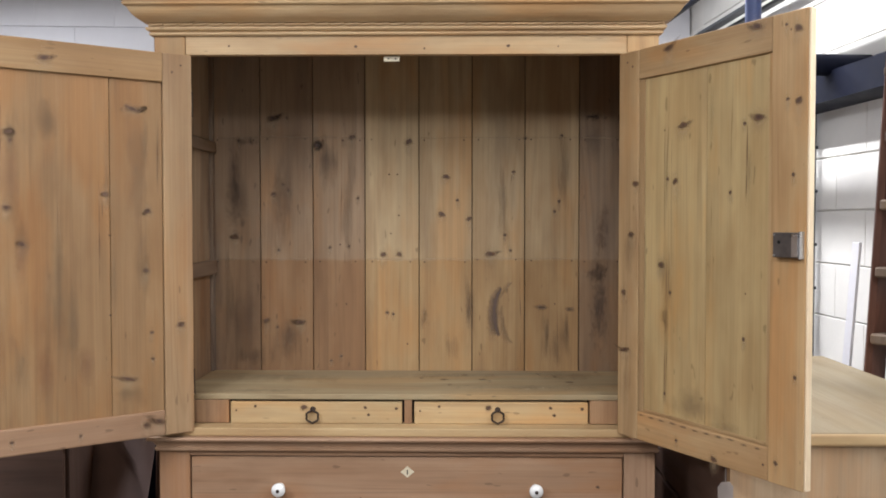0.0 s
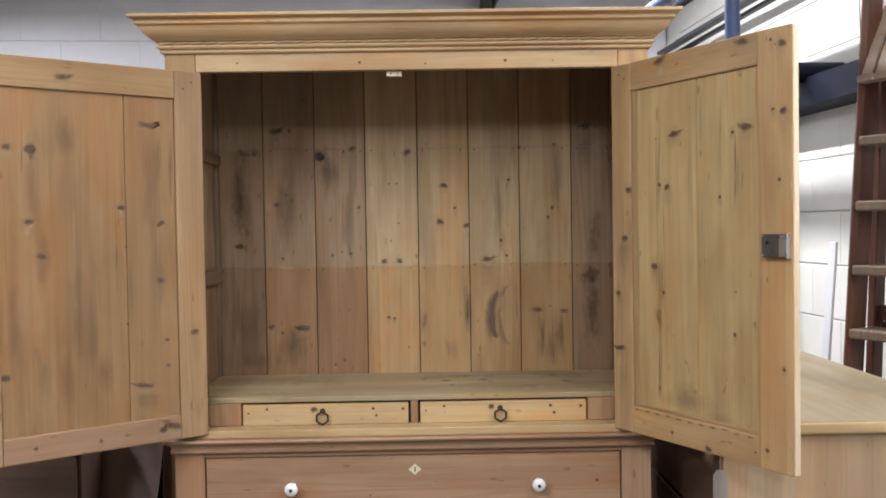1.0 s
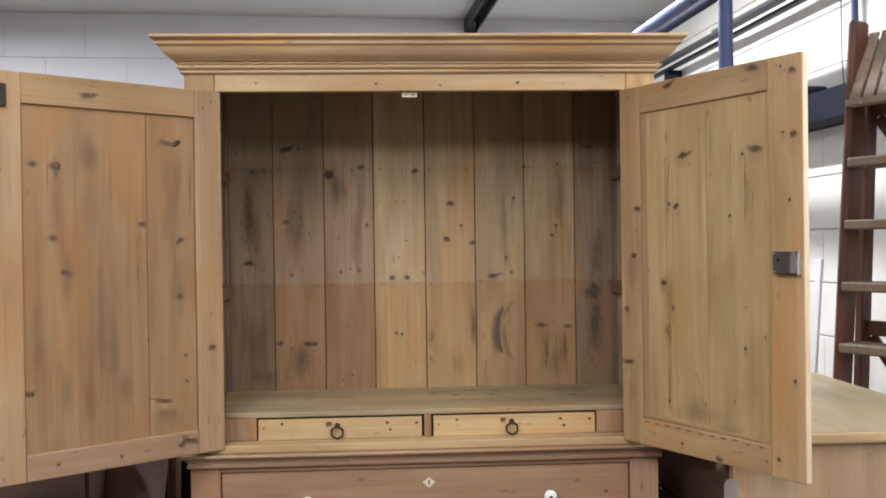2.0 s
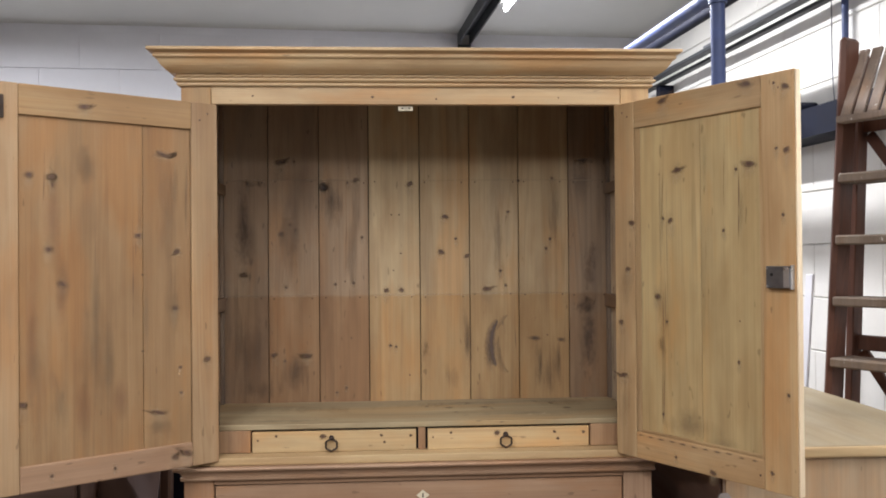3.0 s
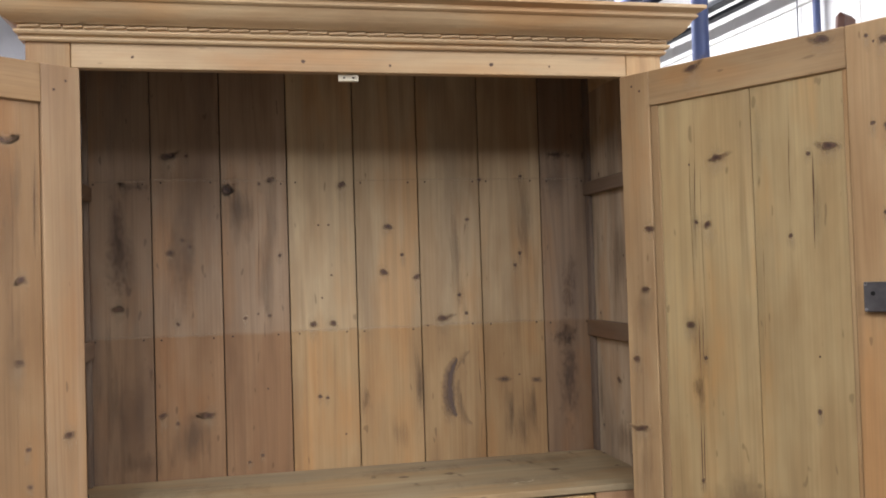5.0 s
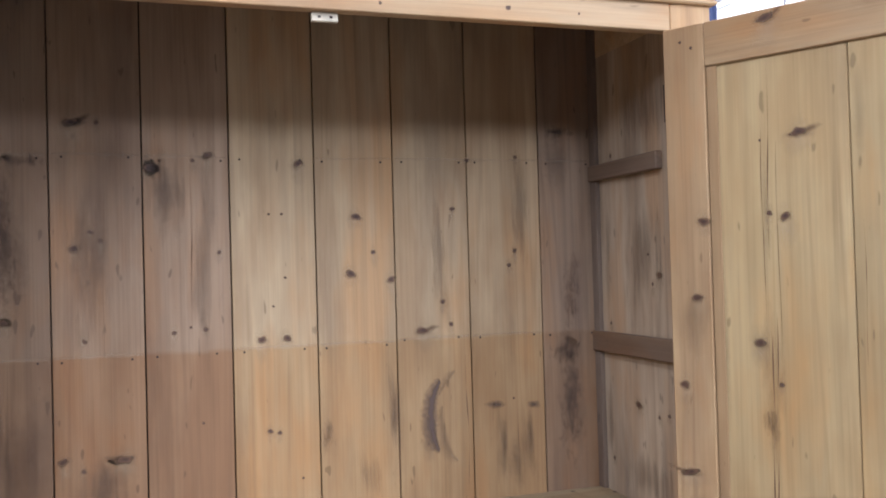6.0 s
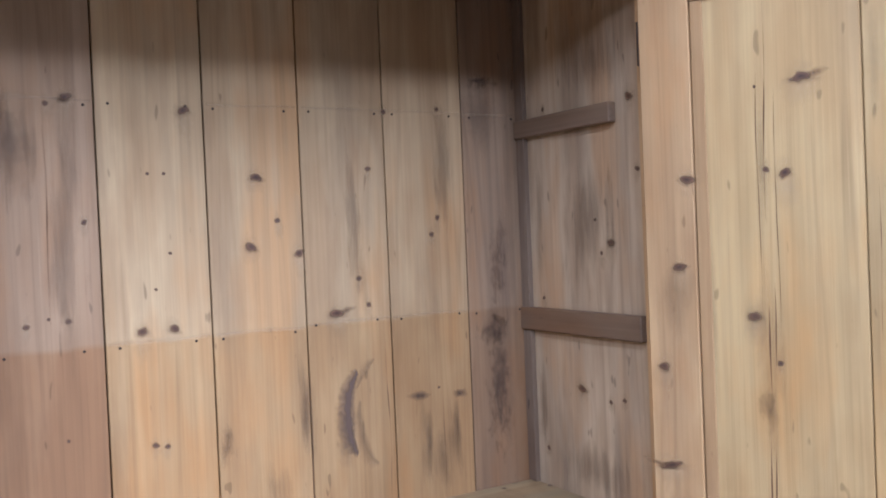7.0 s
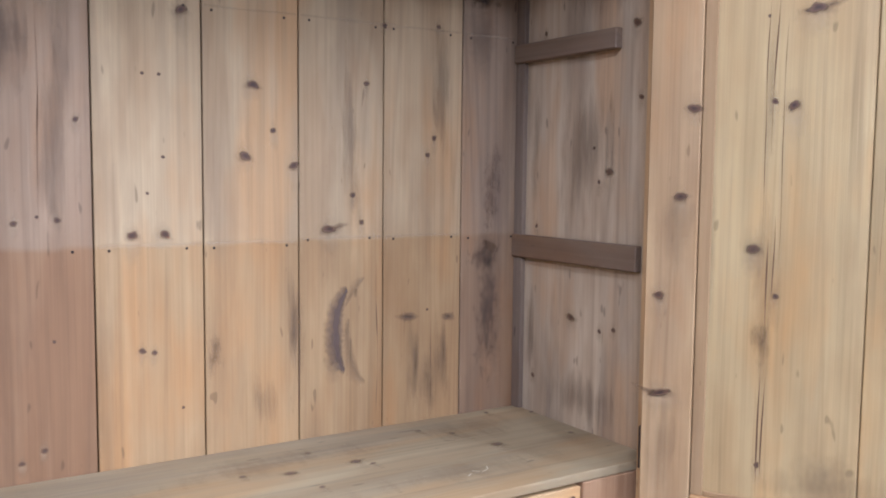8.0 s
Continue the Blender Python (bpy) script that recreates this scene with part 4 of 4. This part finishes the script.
part("end_panel", boxed(-hx + 0.02, hx - 0.02, hy - 0.040, hy - 0.018, 0.06, CZ - 0.027), pine_v, chest)
part("back", boxed(hx - 0.04, hx - 0.02, -hy + 0.041, hy - 0.041, 0.06, CZ - 0.027), inner_v, chest)
for i in range(4):
    z0 = 0.10 + i * 0.235
    part("drawer", boxed(-hx + 0.02, -hx + 0.042, -hy + 0.06, hy - 0.06, z0, z0 + 0.225, bevel=0.003), dark_y, chest, "dark brown drawer front")
part("plinth", boxed(-hx + 0.01, hx - 0.01, -hy + 0.01, hy - 0.01, 0.0, 0.06), pine_y, chest)

# ---- the step ladder ----
LX, LY = 1.335, 2.60
ladder = thing("step_ladder", pose(LX, LY, 0), "old brown painted wooden step ladder, paint spotted", "ladder")
W = Vector((0.50, -0.866, 0))      # along the treads
D = Vector((0.866, 0.50, 0))       # from the front edge to the back
LW = 0.42


def stile_at(k, z, back=0.0):
    """A point of the left (k = 0) or right stile; the stiles spread towards the floor."""
    spread = (2.235 - z) * 0.062
    return W * (-spread if k == 0 else LW + spread) + D * back + Vector((0, 0, z))


for k in (0, 1):
    bm = beam(bmesh.new(), stile_at(k, 0.0, 0.045), stile_at(k, 2.225, 0.045), D, 0.090, 0.026, 0.011)
    part("stile", bm, brown_z, ladder)
    part("rear_leg", beam(bmesh.new(), stile_at(k, 0.0, 0.185), stile_at(k, 2.18, 0.118), D, 0.055, 0.026, 0.003), brown_z, ladder)
for i in range(8):
    z = 1.769 - i * 0.1985
    a, b = stile_at(0, z, 0.048), stile_at(1, z, 0.048)
    part("tread", beam(bmesh.new(), a + W * 0.013, b - W * 0.013, D, 0.115, 0.031, 0.005), tread_wood, ladder)
for z in (0.4, 1.23, 1.95):
    back = 0.185 - z * 0.031
    part("rear_rail", beam(bmesh.new(), stile_at(0, z, back) + W * 0.014, stile_at(1, z, back) - W * 0.014, (0, 0, 1), 0.05, 0.018, 0.003), brown_z, ladder)
part("brace", beam(bmesh.new(), stile_at(0, 1.92, 0.15) + W * 0.02, stile_at(1, 1.25, 0.17) - W * 0.02, (0, 0, 1), 0.035, 0.018, 0.003), brown_z, ladder)
part("brace", beam(bmesh.new(), stile_at(0, 1.20, 0.17) + W * 0.02, stile_at(1, 0.42, 0.19) - W * 0.02, (0, 0, 1), 0.035, 0.018, 0.003), brown_z, ladder)
# folded platform of slats
low = stile_at(0, 1.955, 0.0) - D * 0.01
part("platform_bar", beam(bmesh.new(), low + W * 0.014, low + W * (LW - 0.01), D, 0.05, 0.022, 0.003), brown_x, ladder)
for i in range(9):
    p = low + W * (0.034 + i * 0.045)
    part("platform_slat", beam(bmesh.new(), p + Vector((0, 0, 0.012)), p + D * 0.115 + Vector((0, 0, 0.235)), W, 0.034, 0.012, 0.002), brown_x, ladder)

single("white_board", beam(bmesh.new(), (1.325, 3.02, 0.0), (1.455, 3.08, 1.45), (0.3, -0.95, 0), 0.036, 0.012, 0.002), white_wall, pose(0, 0, 0), "narrow white painted board leaning behind the ladder", "board")

post = thing("navy_pipe", ROOM @ pose(1.93, 3.74, 0), "dark navy upright pipe with grey conduit by the white wall", "pipe")
part("upright", rod(bmesh.new(), (0, 0, 0), (0, 0, 1.966), 0.018, 14), navy_paint, post, smooth=True)
part("collar", rod(bmesh.new(), (0, 0, 1.06), (0, 0, 1.14), 0.026, 14), navy_paint, post, smooth=True)
part("collar", rod(bmesh.new(), (0, 0, 1.25), (0, 0, 1.265), 0.025, 14), navy_paint, post, smooth=True)
part("conduit", rod(bmesh.new(), (0.040, -0.02, 0), (0.040, -0.02, 1.962), 0.008, 10), conduit_grey, post, "thin grey conduit", smooth=True)
for z in (1.24, 1.42, 1.64, 1.82):
    part("clip", boxed(0.028, 0.052, -0.032, -0.008, z, z + 0.012, bevel=0.002), grey_steel, post)

# ---- dark things either side of the base ----
cab = thing("dark_cabinet", pose(-1.30, 2.36, 0, 0, 0, 6), "dark stained oak cupboard with panelled doors", "cabinet")
part("carcass", boxed(-0.42, 0.30, 0.03, 0.45, 0.0, 0.905), dark_z, cab)
part("top", boxed(-0.44, 0.32, -0.01, 0.46, 0.906, 0.93, bevel=0.005), dark_x, cab)
for x0 in (-0.41, -0.05):
    d = part("door", boxed(x0, x0 + 0.34, 0.012, 0.029, 0.06, 0.72), dark_z, cab)
    part("drawer", boxed(x0, x0 + 0.34, 0.012, 0.029, 0.735, 0.89, bevel=0.003), dark_x, cab)
    for a, b, c, e in ((x0, x0 + 0.05, 0.06, 0.72), (x0 + 0.29, x0 + 0.34, 0.06, 0.72)):
        part("door_stile", boxed(a, b, -0.002, 0.0115, c, e, bevel=0.003), dark_z, d)
tagged(cab, group="dark cupboards")
copy_thing(cab, pose(-1.02, 3.28, 0, 0, 0, 3))
copy_thing(cab, pose(-1.85, 3.25, 0, 0, 0, 3))
chair = thing("covered_chair", pose(-1.04, 2.62, 0, 0, 0, -8), "dark wooden chair under a grey-brown cloth", "chair")
for x in (-0.20, 0.20):
    part("back_post", beam(bmesh.new(), (x, 0.05, 0.0), (x, 0.10, 0.93), (1, 0, 0), 0.035, 0.035, 0.005), dark_z, chair)
    part("leg", beam(bmesh.new(), (x, -0.35, 0.0), (x, -0.35, 0.42), (1, 0, 0), 0.035, 0.035, 0.005), dark_z, chair)
part("seat", boxed(-0.23, 0.23, -0.38, 0.08, 0.42, 0.46, bevel=0.008), dark_x, chair)
bm = bmesh.new()
bmesh.ops.create_grid(bm, x_segments=24, y_segments=24, size=0.5)
for v in bm.verts:
    x, h = v.co.x * 0.40, (v.co.y + 0.5)
    v.co = Vector((x, 0.045 - 0.22 * (1 - h) ** 2 + 0.012 * math.sin(x * 40 + h * 5), 0.47 + 0.47 * h - 0.05 * abs(x) * 2))
bmesh.ops.solidify(bm, geom=bm.faces[:], thickness=0.012)
part("cover", bm, cloth, chair, "draped grey-brown cloth cover", smooth=True)

# two dark boxes, added to keep the pale wall out of the gaps
for x0, x1, y0, y1, h, name, mat, label in ((-1.02, -0.63, 2.78, 3.15, 0.99, "packing_box", navy_paint, "plain dark navy box added to fill the gap on the left"), (0.46, 0.625, 2.60, 3.25, 0.97, "plank_stack", dark_z, "plain dark brown box added to fill the gap on the right")):
    single(name, boxed(x0, x1, y0, y1, 0.0, h, bevel=0.004), mat, pose(0, 0, 0), label, "box")

# price tag on a thread from the open door
tag = thing("price_tag", pose(0.630, 1.81, 0.962, 0, 0, 12), "small buff card tag hanging on a thread", "tag")
outline = [(-0.017, -0.045), (0.017, -0.045), (0.017, 0.012), (0.009, 0.022), (-0.009, 0.022), (-0.017, 0.012)]
bm = swept(bmesh.new(), outline, [lambda x, z: (x, -0.0007, z), lambda x, z: (x, 0.0007, z)])
part("card", bm, paper, tag)
part("thread", rod(bmesh.new(), (0, 0, 0.022), (0, 0, 0.14), 0.0008, 6), paper, tag)

# ---- blocks of the two walls that show ----
COURSE, LONG, JOINT = 0.215, 0.45, 0.0022
block_back = mesh_of("block", boxed(-LONG / 2 + 0.0006, LONG / 2 - 0.0006, 0.0, 0.012, -COURSE / 2 + 0.0012, COURSE / 2 - 0.0012, bevel=0.0008), white_wall)
block_right = mesh_of("block", boxed(0.0, 0.012, -LONG / 2 + 0.0006, LONG / 2 - 0.0006, -COURSE / 2 + JOINT, COURSE / 2 - JOINT, bevel=0.003), cream_wall)
ZJ = 2.64
for row in range(-12, 2):
    z = ZJ - COURSE / 2 + row * COURSE
    if z + COURSE / 2 > CEIL:
        continue
    off = 0.225 if row % 2 else 0.0
    for i in range(12):
        u = U1 - 0.0 - LONG / 2 - i * LONG - off
        if u - LONG / 2 > U0 and z > 0.12:
            part("block", block_back, None, wall_back, m=pose(u, V1, z))
    for i in range(10):
        v = V1 - LONG / 2 - i * LONG - off
        if z > 0.12:
            part("block", block_right, None, wall_right, m=pose(U1, v, z))
